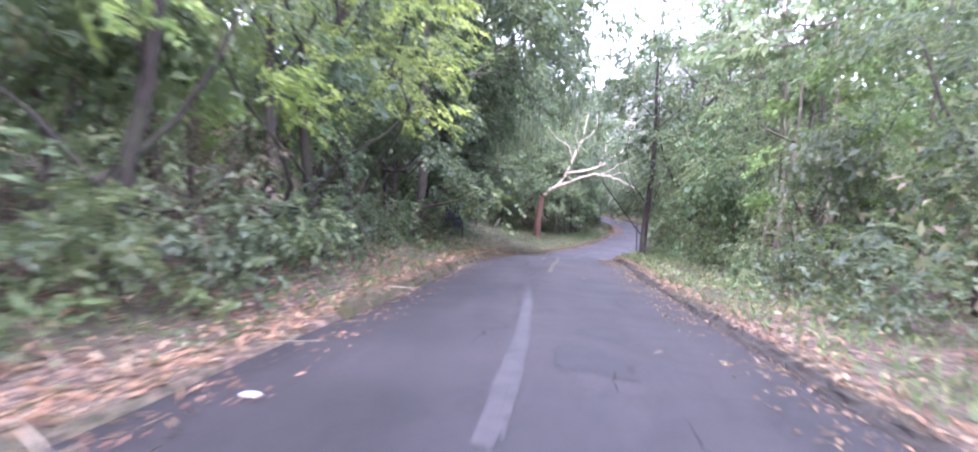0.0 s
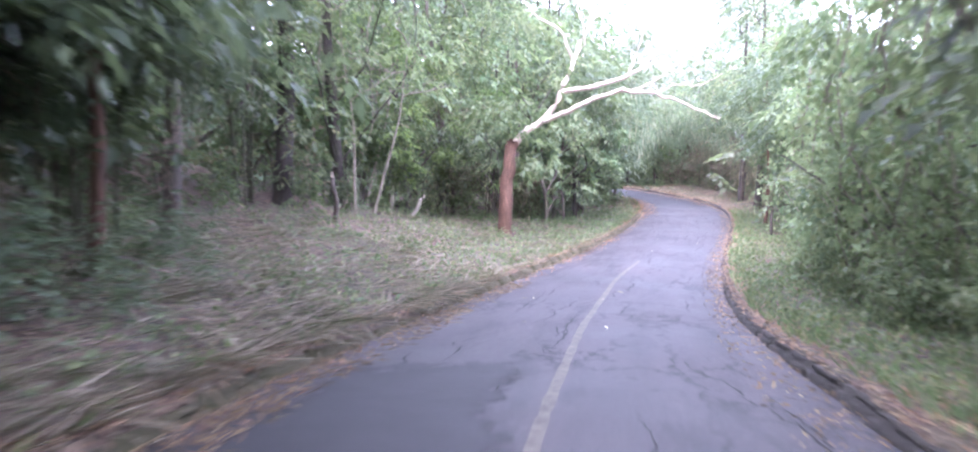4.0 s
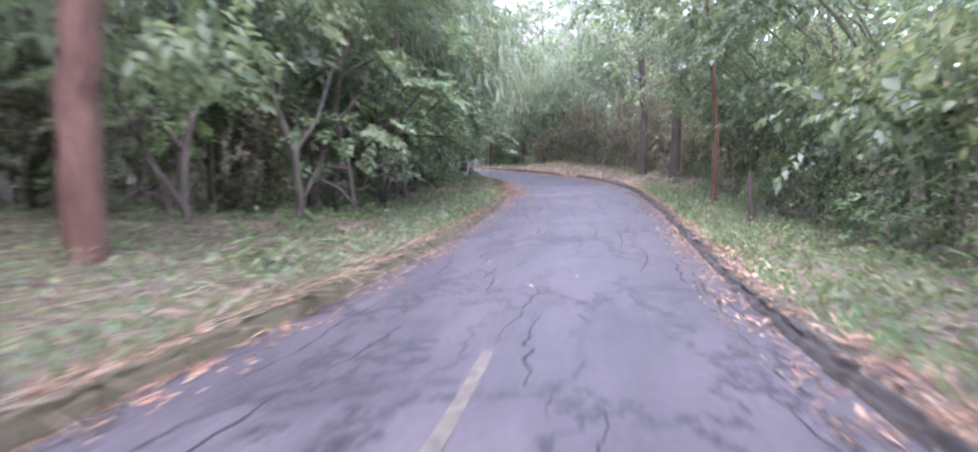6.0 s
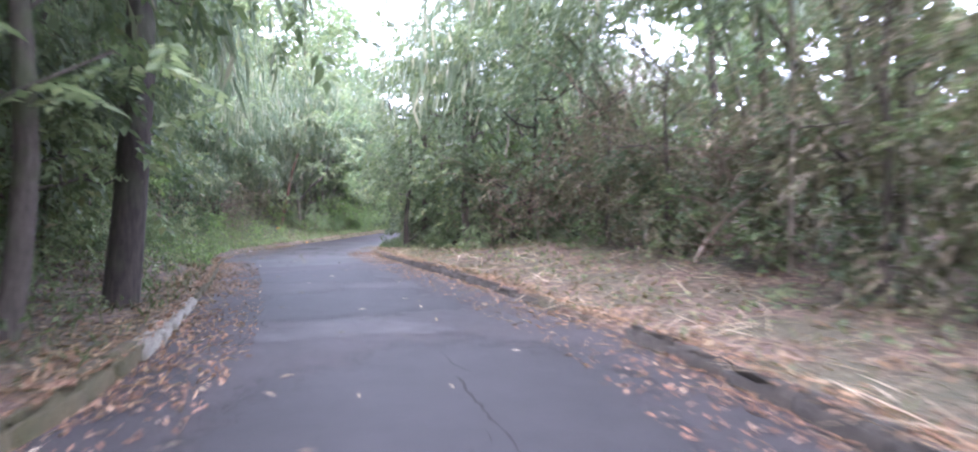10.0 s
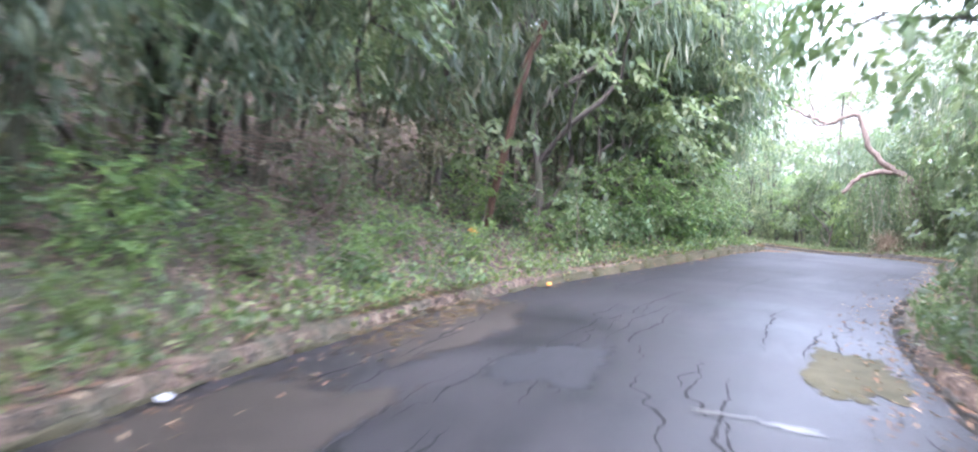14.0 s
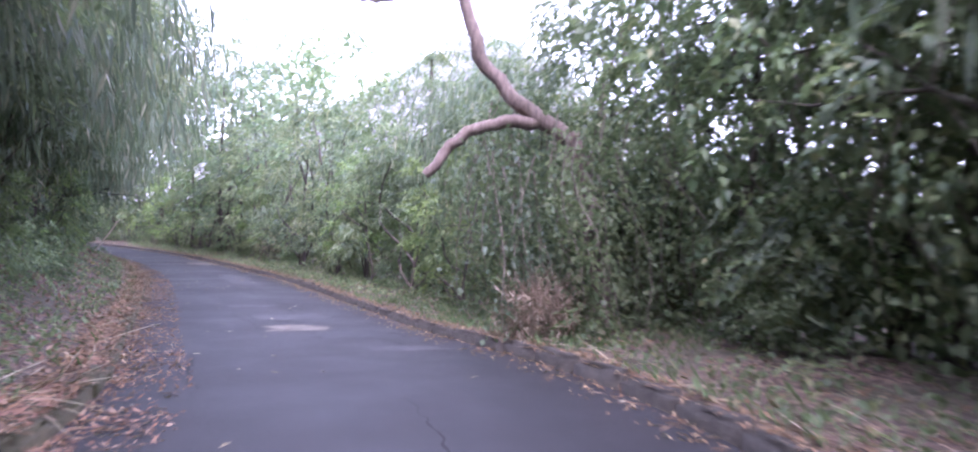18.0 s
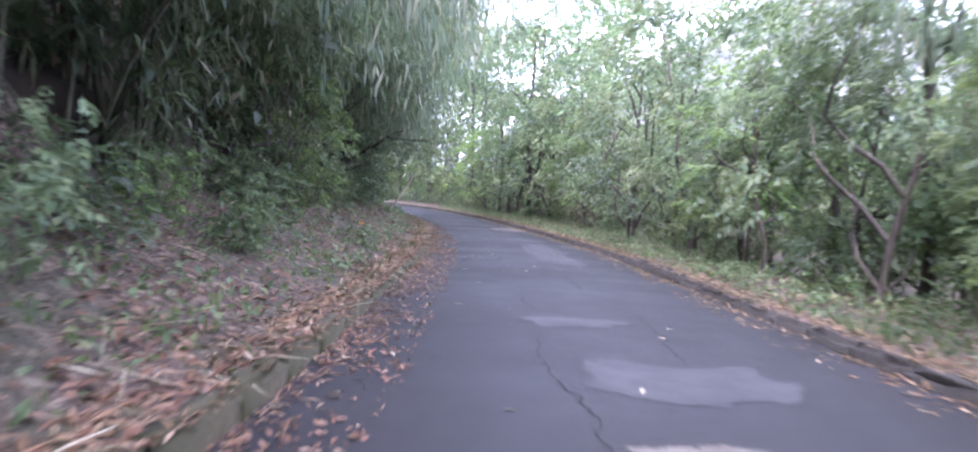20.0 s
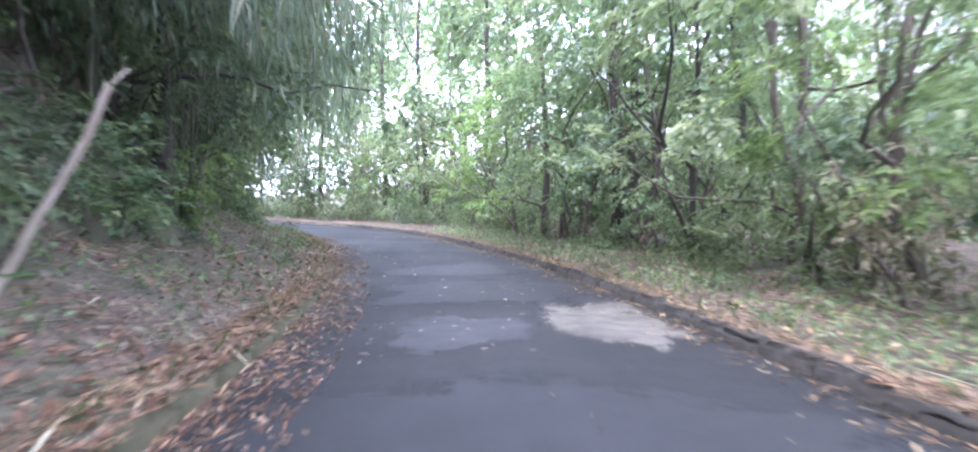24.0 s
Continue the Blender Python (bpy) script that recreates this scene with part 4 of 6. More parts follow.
def wayside(side, rows, seed):
    rng = np.random.default_rng(seed)
    for s0, s1, d0, tall, mix, hollow in rows:
        def spot(step, near, far):
            s = s0 + rng.uniform(0, step)
            while s < s1:
                yield s, side * (float(table(WIDTH, s)) + d0 + rng.uniform(near, far)), CODE[mix[rng.integers(len(mix))]]
                s += step * rng.uniform(.75, 1.25)
        for s, o, c in spot(1.6 + 1.6 * hollow, -.1, .9):
            plant(KINDS["bush"][c[2] if rng.uniform() < .7 else rng.integers(5)], s, o, rng.uniform(.65, 1.15), rng=rng)
        for s, o, c in spot(2.7, 1.4, 2.8):
            if c[0] < 0:
                plant(KINDS["bamboo"][rng.integers(2)], s, o, rng.uniform(.75, 1.05) * max(tall, .7), rng=rng)
            elif rng.uniform() < .1:
                plant(KINDS["curtain"][rng.integers(2)], s, o, rng.uniform(.8, 1.15) * max(tall, .7), math.degrees(heading(s)) + (0 if side > 0 else 180) + rng.uniform(-25, 25))
            elif rng.uniform() < .7:
                plant(KINDS["full"][c[2] if rng.uniform() < .75 else 3], s, o, rng.uniform(.75, 1.15) * max(tall, .65), rng=rng)
            else:
                plant(KINDS["mid"][c[1]], s, o, rng.uniform(.75, 1.15) * max(tall, .65), rng=rng)
        if hollow:
            for s, o, c in spot(2.9 / hollow, .7, 1.3):
                kind = 0 if c[0] < 0 and rng.uniform() < .75 else 1 + int(c[0] == 1 or rng.uniform() < .4)
                plant(KINDS["overhang"][kind], s, o, rng.uniform(.8, 1.1) * min(1.1, max(tall, .66)), math.degrees(heading(s)) + (0 if side > 0 else 180) + rng.uniform(-20, 20))
        for s, o, c in spot(6.2, 4.4, 7.4):
            plant(KINDS["tall"][max(c[0], 0)], s, o, rng.uniform(.75, 1.1) * tall, rng=rng)
        # the close tangle between the stems, and the woods that shut off the view behind
        n = int((s1 - s0) * 230)
        centre = int(n / 40)
        cs, cd = rng.uniform(s0, s1, centre), rng.uniform(.6, 7, centre)
        ch = rng.uniform(0, 1, centre) ** 1.3 * 4.6 * max(tall, .6) * np.clip(cd / 2.5, .35, 1)
        ch = np.where(cd < 3.2, np.maximum(ch, 2.1 * hollow * min(1.2, max(tall, .7))), ch)
        pick = rng.integers(0, centre, n)
        s = cs[pick] + rng.normal(0, .55, n)
        o = side * (table(WIDTH, s) + d0 + np.maximum(cd[pick] + rng.normal(0, .5, n), .2))
        x, y, z = ground_at(s, o)
        pos = np.stack([x, y, z + np.maximum(ch[pick] + rng.normal(0, .45, n), .05)], 1)
        dead = rng.uniform(0, 1, centre)[pick] < .3 + .25 * hollow
        for which, mat, label in ((dead, BRUSH, "dead brown leaves and vines between the stems"), (~dead, [GREEN, DARK, PALE][rng.integers(3)], "dense dark undergrowth between the stems")):
            tangle = part("undergrowth", leaves(pos[which], unit(rng, int(which.sum())), .25, .12, rng), mat, None, label, "stuff")
            tangle["category"] = "undergrowth"
        n = int((s1 - s0) * 210)
        centre = int(n / 60)
        cs, cd = rng.uniform(s0 - 3, s1 + 3, centre), rng.uniform(9, 24, centre)
        ch = rng.uniform(.0, 1, centre) * (9 + cd * .5) * (.32 if side > 0 and 160 < s0 < 222 else tall)
        pick = rng.integers(0, centre, n)
        s = np.clip(cs[pick] + rng.normal(0, 1.2, n), 0, END - 1)
        o = side * (table(WIDTH, s) + d0 + cd[pick] + rng.normal(0, 1.0, n))
        x, y, z = ground_at(s, o)
        pos = np.stack([x, y, z + np.maximum(ch[pick] + rng.normal(0, .9, n), .1)], 1)
        wood = part("woods", leaves(pos, unit(rng, n), .95, .55, rng), [GREEN, DARK, PALE][rng.integers(3)], None, "thick green woods behind the wayside trees", "stuff")
        wood["category"] = "woods"


wayside(-1, LEFT, 101)
wayside(1, RIGHT, 202)

# single trees whose trunks stand out beside the lane: kind, s, o, size, lean
for kind, s, o, size, tilt in ((2, 57.3, -5.9, .95, (0, 3)), (3, 56.8, -7.3, 1.1, (3, -4)),
                               (3, 57.1, -7.1, 1.2, (-3, 3)), (3, 57.5, -7.5, 1.0, (2, 5)), (1, 60.9, -7.7, .75, (0, 0)), (0, 67, -9.5, 1.2, (0, 0)),
                               (3, 70.5, -8.4, .9, (4, 12)), (3, 72.5, -9.8, 1.0, (-3, 14)), (3, 69.0, -8.2, .8, (0, -6)),
                               (2, 90.1, 4.3, 1.0, (0, 1)), (0, 99.8, 4.8, .9, (0, 0)), (0, 105.5, 4.8, .9, (0, 0)), (3, 92.5, -8.5, 1.1, (0, 12)),
                               (1, 110.3, -4.0, .95, (0, 2)), (0, 113.8, -3.6, .95, (0, 6)), (3, 39.5, 5.8, 1.2, (2, 3)), (3, 40.4, 6.2, 1.3, (-2, -3)),
                               (3, 41.2, 5.9, 1.1, (3, 1)), (3, 37.8, 6.5, 1.2, (0, -4)), 
                               (1, 214, 6.5, .8, (0, 4)), 
                               (3, 126.4, 6.3, 1.1, (0, 8)), (3, 110, 6.4, 1.1, (3, 7)), (3, 112.5, 7.0, 1.2, (0, -12)), (3, 107.5, 6.8, 1.2, (0, -9))):
    plant(KINDS["pole"][kind], s, o, size, 90 - 20 * kind + 57 * s % 40, 0.1, None, tilt)
for s, o, size, turn in ((27.6, -5.0, 1.0, 0), (30.6, -4.6, 1.0, 80), (33.2, -4.4, 1.0, 200), (35.6, -4.7, 1.05, 130), (37.4, -5.6, 1.0, 250), (52.5, -6.8, .6, 40)):
    plant(KINDS["lime"][0], s, o, size, turn)
for s, o, size in ((48.5, -6.9, 1.0), (51.5, -8.0, 1.1), (46.0, -6.4, .9), (54.5, -8.6, 1.1)):
    plant(KINDS["tall"][1], s, o, size, 71 * s % 360)
for s, o, size in ((47.5, -6.6, 1.2), (50.5, -7.6, 1.3), (53.5, -7.2, 1.3), (58.5, -9.0, 1.3), (62, -10.5, 1.3), (65, -11, 1.3), (55.5, -9.5, 1.4)):
    plant(KINDS["mid"][1], s, o, size, 71 * s % 360)
    plant(KINDS["bush"][1], s + .8, o + .6, 1.1, 31 * s % 360)
for s, o, size in ((114, 7.5, 1.2), (117.5, 8.0, 1.4), (121, 7.4, 1.2), (124, 6.8, 1.0), (48, -5.4, .6), (60, -8.0, .8), (140, -5.2, .7)):
    plant(KINDS["twigs"][0], s, o, size, 30 * s)
for s, o, size in ((150, -6.2, 1.1), (153.5, -6.6, 1.25), (157, -6.4, 1.3), (161, -6.2, 1.3), (165, -6.0, 1.2), (169, -5.8, 1.25), (173, -6.2, 1.2), (137, -6.4, 1.2),
                   (141, -6.8, 1.3), (186, -8.0, 1.15), (190, -8.2, 1.2), (194, -8.0, 1.1), (199, -5.6, 1.25), (204, -5.8, 1.2), (208, -5.4, 1.1)):
    plant(KINDS["bamboo"][int(s) % 2], s, o, size, 71 * s % 360)
for s, o, size in ((263, -3, 1.2), (265, 2, 1.3), (262, 7, 1.2), (266, 5, 1.2), (244, 9, 1.3), (238, 8, 1.3), (232, 9, 1.3), (250, 8, 1.3), (132, 9, 1.1), (129, 11, 1.2), (2, -6, 1.1), (1, 5, 1.1)):
    plant(KINDS["tall"][int(s) % 3], s, o, size, 71 * s % 360)
for s, o in ((152, 5.4), (154.3, 5.6), (156.5, 5.3), (158.6, 5.6), (160.6, 5.4), (162.5, 5.8)):
    plant(KINDS["curtain"][0], s, o + .5, 1.15, math.degrees(heading(s)) + 10)
for s, o, size, kind in ((150.2, -3.6, .8, 5), (151.4, -3.5, .85, 0), (152.6, -3.5, .8, 5), (153.8, -3.4, .9, 0), (155.0, -3.5, .85, 5), (156.3, -3.6, .8, 5), (148.5, -3.7, .8, 0), (146.8, -3.8, .8, 5), (149.4, -4.6, 1.2, 5), (152, -4.6, 1.2, 5), (144.6, -5.2, 1.0, 5), (155.6, -4.6, 1.1, 0)):
    plant(KINDS["bush"][kind], s, o, size, 47 * s % 360)
# old tall trees that close the sky over the lane
# s 8 to 23: trees added out of view to shade the first stretch
for s, o, size, kind in ((113, 9.5, 1.2, 1), (119, 9.5, 1.2, 1), (213, 5.6, 1.5, 1), (135.5, 6.2, 1.1, 1), (128.5, 8.0, 1.2, 1), (54.5, 3.9, 1.4, 1), (50, -6.8, 1.55, 1), (56, -8.0, 1.5, 1), (44, 8.5, 1.4, 0), (62, 7.0, 1.4, 0), (70, -9.5, 1.6, 1), (8, -7, 1.4, 1), (16, -9, 1.4, 0), (12, 7, 1.4, 1), (23, 9, 1.3, 1), (32, 9, 1.3, 0),
                         (172, -9.5, 1.4, 1), (179, -8, 1.35, 1), (186, -8, 1.35, 1), (192, -8, 1.3, 1), (64, -13.5, 1.5, 1), (70, 11, 1.3, 0), (76, -12, 1.6, 0), (80, -10.5, 1.6, 0), (86, -11.5, 1.7, 1), (92, -9.5, 1.7, 0), (98, -8.5, 1.6, 1), (104, -9, 1.6, 2), (109, -9.5, 1.4, 0), (114, -8.5, 1.4, 1), (214, -8.5, 1.25, 0), (168.5, 13.5, .85, 1), (164, 12, .95, 1), (173.5, 15.5, .8, 1), (204, 7.5, 1.2, 0), (209.5, 6.2, 1.25, 1), (215, 7.5, 1.2, 0),  (84, 9.5, 1.6, 0), (92, 10, 1.5, 1), (98, 10, 1.3, 0),
                         (150, -9.5, 1.3, 0), (155, -9.5, 1.35, 1), (160, -9.5, 1.35, 0), (166, -10, 1.3, 2), (172, -10, 1.3, 0), (228, -7.5, 1.4, 0), (234, -8, 1.4, 1), (240, -7.5, 1.45, 0),
                         (246, -8, 1.5, 1), (236, 8.5, 1.5, 1), (229, 9.5, 1.4, 2), (220, 9.0, 1.3, 0), (252, 9, 1.5, 0), (128, -8.5, 1.4, 1), (134, -9, 1.4, 0)):
    plant(KINDS["old"][kind % 2], s, o, size * .56, 83 * s % 360, exact=True)
for s, o, size in ((52.5, -5.9, 1.2), (54.6, -6.6, 1.3), (50.3, -6.0, 1.2)):
    plant(KINDS["mid"][1], s, o, size, 37 * s % 360)
for s, o, size in ((58.5, -7.8, 1.1), (62.5, -9.0, 1.1), (66, -9.8, 1.15)):
    plant(KINDS["bamboo"][0], s, o, size, 37 * s % 360)
for s, o, size, kind in ((151.5, 7.2, 1.1, 0), (154.0, 7.4, 1.1, 1), (156.4, 7.4, 1.1, 1), (158.8, 7.4, 1.05, 1), (161.0, 7.3, 1.0, 1), (163.0, 7.2, .9, 1), (154, 9, 1.5, 0), (158, 9.5, 1.5, 1), (163.8, 7.6, 1.0, 0),
                         (134.3, 4.3, .75, 0), (143.6, 5.9, .8, 0), (146.8, 5.1, .9, 0), (139.5, 8, 1.1, 0), (165, 6.2, .72, 1), (167, 6.6, .6, 0), (169.5, 6.4, .75, 1), (172.5, 6.6, .6, 1), (175.5, 7.0, .78, 1), (179.5, 6.8, .62, 0), (182, 6.6, .8, 1), (118, -7.5, 1.2, 0), (123, -7, 1.3, 1), (47, -7.0, 1.2, 0), (49.5, -8.5, 1.3, 0), (52, -9, 1.3, 0)):
    plant(KINDS["draped"][kind], s, o, size, 67 * s % 360)
for s, o, size in ((158.2, -5.6, 1.25), (163.2, -6.4, 1.3), (167.5, -6.6, 1.3), (177, -6.2, 1.25), (184, -6.4, 1.2), (121.5, 8.5, 1.1)):
    plant(KINDS["bamboo"][1], s, o, size, 71 * s % 360)
for s, o, size, kind in ((177, -8.5, 1.3, 1), (183, -8, 1.35, 0), (188, -9, 1.3, 1), (194, -9, 1.4, 0), (126, -9, 1.4, 0), (188, -6.0, 1.1, 0), (195, -6.0, 1.15, 1), (201, -5.8, 1.1, 0), (207, -5.4, 1.1, 1), (206, 6.4, 1.0, 2), (213, 6.2, 1.05, 0), (219, 5.6, 1.1, 2), (43, -4.8, 1.15, 0), (47.5, 6.8, 1.15, 2), (56, 7.4, 1.2, 0), (62, 7.2, 1.2, 2), (91, -7.6, 1.15, 1), (124, -6.4, 1.1, 0), (129, -6.2, 1.15, 2), (127, 5.6, 1.0, 0), (135.5, 5.2, 1.0, 0), (117, -6.6, 1.1, 0), (108.5, -7.2, 1.1, 2)):
    plant(KINDS["tall"][kind], s, o, size, 83 * s % 360)
for s, o, size in ((185, -5.5, .6), (188.4, -5.3, .42), (196, -5.2, .6), (198, -5.0, .75), (201, -5.3, .8), (204, -5.2, .7), (207, -5.3, .9)):
    plant(KINDS["bush"][1], s + .6, o, size, 61 * s % 360)
for s, o, kind in ((24.5, -4.6, 1), (26.2, -4.3, 0), (27.8, -4.0, 1), (29.3, -4.2, 1), (31, -4.0, 0), (32.6, -4.2, 1), (34.2, -4.1, 1)):
    plant(KINDS["bush"][kind], s, o, 1.0, 61 * s % 360)
for s, o, size in ((23.6, -7.4, 1.1), (26, -7.6, 1.2)):
    plant(KINDS["mid"][2], s, o, size, 61 * s % 360)
for k, (s, o, size) in enumerate(((101, 6.0, 1.2), (102.8, 6.6, 1.3), (104.5, 6.2, 1.2), (106.3, 6.8, 1.4), (108, 6.3, 1.3), (110, 6.6, 1.3), (112.5, 7.2, 1.1), (116, 7.4, 1.1), (119, 7.2, 1.0),
                                   (122, 6.4, 1.2), (82, -7.2, 1.2), (84.5, -7.0, 1.2), (87, -6.8, 1.2), (89.5, -6.8, 1.2), (70, 6.2, 1.1), (74, 6.2, 1.1), (66, 6.3, 1.1), (96, 6.8, 1.1), (93, 6.9, 1.1))):
    plant(KINDS["bush"][4], s, o, size, 61 * s % 360)
for s, o, size in ((53.2, -4.4, .5), (54.4, -4.8, .6), (55.6, -5.1, .8), (57, -5.5, .7), (58.5, -5.9, .7), (60, -6.4, .6), (56.2, -4.5, .45), (58, -4.9, .45), (47.5, -4.6, .7), (50, -4.8, .7)):
    plant(KINDS["bush"][1], s, o, size, 61 * s % 360)
for s, o in ((52, -6.4), (54.6, -6.2), (56.6, -6.4), (58.6, -7.0)):
    plant(KINDS["overhang"][2], s, o, 1.0, math.degrees(heading(s)) + 180)
for s, o, size in ((55.2, -7.0, 1.0), (57.6, -7.8, 1.0), (137.5, 5.6, 1.05), (191, -6.3, .8), (193.5, -6.1, .8), (196, -6.1, .8), (199, -6.4, .8)):
    plant(KINDS["draped"][0], s, o, size, 67 * s % 360)
for s, o, size in ((157, 6.8, 1.5), (159.5, 6.6, 1.6), (162.5, 7.0, 1.4), (161, 8.2, 1.7), (164.5, 7.8, 1.5), (166.8, 6.6, 1.3), (155, 6.2, 1.5)):
    plant(KINDS["curtain"][0], s, o, size, math.degrees(heading(s)))
for s, o, size in ((184.5, 5.6, .75), (187.2, 5.8, .75), (189.6, 6.0, .7)):
    plant(KINDS["mid"][2], s, o, size, 61 * s % 360)
for s, o, size, kind in ((53.4, 6.6, 1.45, 1), (57.2, 6.2, 1.25, 1), (181.4, -5.7, .6, 0), (183.2, -5.5, .55, 3), (182.6, -6.2, .8, 0), (184.6, -6.0, .75, 3), (198.6, -6.3, .75, 0), (200.6, -6.0, .8, 2), (203, -5.9, .75, 0), (205.4, -5.8, .8, 1), (208, -5.6, .8, 2),
                         (163, 9.5, 1.3, 1), (166, 10, 1.25, 1), (169, 10.5, 1.1, 1), (160, 9.5, 1.4, 1), (172, 11, 1.0, 1), (138, -8.4, 1.0, 1), (141, -8.0, 1.0, 1), (144, -7.8, 1.0, 0), (147, -7.6, 1.0, 1), (39.6, -4.9, .9, 1), (42, -5.2, 1.0, 1), (98.5, -5.7, 1.15, 1), (101.5, -5.9, 1.2, 1), (105, -5.6, 1.1, 1), (107.8, -5.8, 1.1, 0), (79, -6.4, 1.1, 2), (81.8, -5.9, 1.15, 2), (84.5, -5.6, 1.1, 0), (87.2, -5.5, 1.15, 1), (90, -5.6, 1.1, 0), (161.5, -5.4, .5, 3), (165.8, -5.2, .45, 0), (170.6, -5.1, .4, 3),
                         (190, 5.6, 1.0, 1), (193.1, 5.0, 1.1, 1), (196, 5.8, 1.0, 2), (199, 6.0, 1.05, 0), (202, 5.6, 1.0, 3), (205, 5.9, 1.1, 2), (208, 5.4, 1.05, 1), (211, 5.8, 1.1, 0), (214, 5.2, 1.0, 2), (217, 5.6, 1.1, 0), (220, 5.0, 1.1, 3),
                         (170.5, 5.6, .6, 1), (173, 5.0, .8, 3), (175.4, 6.0, .62, 0), (177.8, 5.0, .84, 2), (180.2, 5.9, .66, 1), (182.6, 5.0, .88, 3), (185, 5.6, .8, 1), (187.5, 5.0, .98, 2)):
    plant(KINDS["full"][kind], s, o, size, 61 * s % 360)
for s, o, size in ((102.5, 6.6, .85), (105, 6.0, .8), (107.5, 6.4, .85), (110, 6.1, .8), (116, 6.8, .8), (119, 7.0, .85)):
    plant(KINDS["draped"][2], s, o, size, 61 * s % 360)
for s, o, size in ((133.2, -3.7, .4), (134.5, -4.0, .5), (135.8, -3.6, .4), (137.2, -4.6, .8), (138.4, -4.4, .6), (140, -4.0, .5), (141.6, -4.4, .55), (143, -3.8, .5), (145.2, -3.9, .6)):
    plant(KINDS["bush"][5], s, o, size, 61 * s % 360)
for k, s in enumerate(np.arange(159.5, 181, 1.55)):
    plant(KINDS["bush"][(0, 1, 2, 1, 5, 3)[k % 6]], float(s), -4.75 - .35 * math.sin(k * 2.1), .5 + .25 * abs(math.sin(k * 1.3)), 61.0 * k % 360)
for k, s in enumerate(np.arange(180.6, 209, 1.15)):
    if not 186.8 < s < 191.4:
        plant(KINDS["bush"][(0, 1, 5, 2, 1, 0, 3)[k % 7]], float(s), -(float(table(WIDTH, s)) + 2.9 + .5 * math.sin(k * 2.1)), .75 + .4 * abs(math.sin(k * 1.3)), 61.0 * k % 360)
for s, o, size in ((105.5, 7.4, .95), (113, 8.6, 1.0), (83, -8.4, 1.0), (88, -8.2, 1.0), (79, -9.2, 1.0)):
    plant(KINDS["draped"][2], s, o, size, 61 * s % 360)



# ---- a steep earth bank with roots hanging out of it ----
def eroded_bank(s0, s1, seed):
    rng = np.random.default_rng(seed)
    s = np.arange(s0, s1 + .01, .5)
    profile = np.array([(5.8, 3.4), (5.0, 3.05), (4.4, 2.75), (4.05, 2.45), (4.0, 2.2), (4.2, 1.85), (4.35, 1.4), (4.3, .8), (4.1, .4), (3.6, .12)])
    fade = np.clip(np.minimum(s - s0, s1 - s) / 2.0, 0, 1)
    d, z = profile[:, 0][None] + 0 * s[:, None], profile[:, 1][None] + 0 * s[:, None]
    reach = np.array([0, .2, .5, .7, .7, .5, .3, .3, .3, .4])[None]
    d = d + reach * (.38 * wave(s[:, None], z, 1.4, seed) + rng.normal(0, .07, d.shape) + 1.1 * (1 - fade[:, None]))
    z = z + .22 * wave(s[:, None], d, 1.7, seed + 2) + rng.normal(0, .05, z.shape)
    x, y, base = on_road(s[:, None] + 0 * d, -(table(WIDTH, s)[:, None] + d))
    k = np.arange(d.size).reshape(d.shape)
    f = np.stack([k[:-1, :-1], k[:-1, 1:], k[1:, 1:], k[1:, :-1]], -1).reshape(-1, 4)
    t = thing("eroded_bank", "steep dark earth bank with roots hanging out of it", "bank")
    part("earth_face", mesh_from("earth_face", np.stack([x, y, base + z], -1).reshape(-1, 3), f, None, True), SHADED_EARTH, t)
    for i in range(26):
        a, q = rng.uniform(s0 + 1, s1 - 1), rng.uniform(3.7, 4.1)
        x0, y0, z0 = (float(v) for v in on_road(a, -(table(WIDTH, a) + q)))
        x1, y1, z1 = (float(v) for v in on_road(a + rng.normal(0, .35), -(table(WIDTH, a) + q + rng.uniform(-.1, .5))))
        part("root", tube([bend((x0, y0, z0 + 2.25), (x1, y1, z1 + rng.uniform(.9, 1.7)), .022, .006, 7, rng, .05)], 4), TWIG, t)


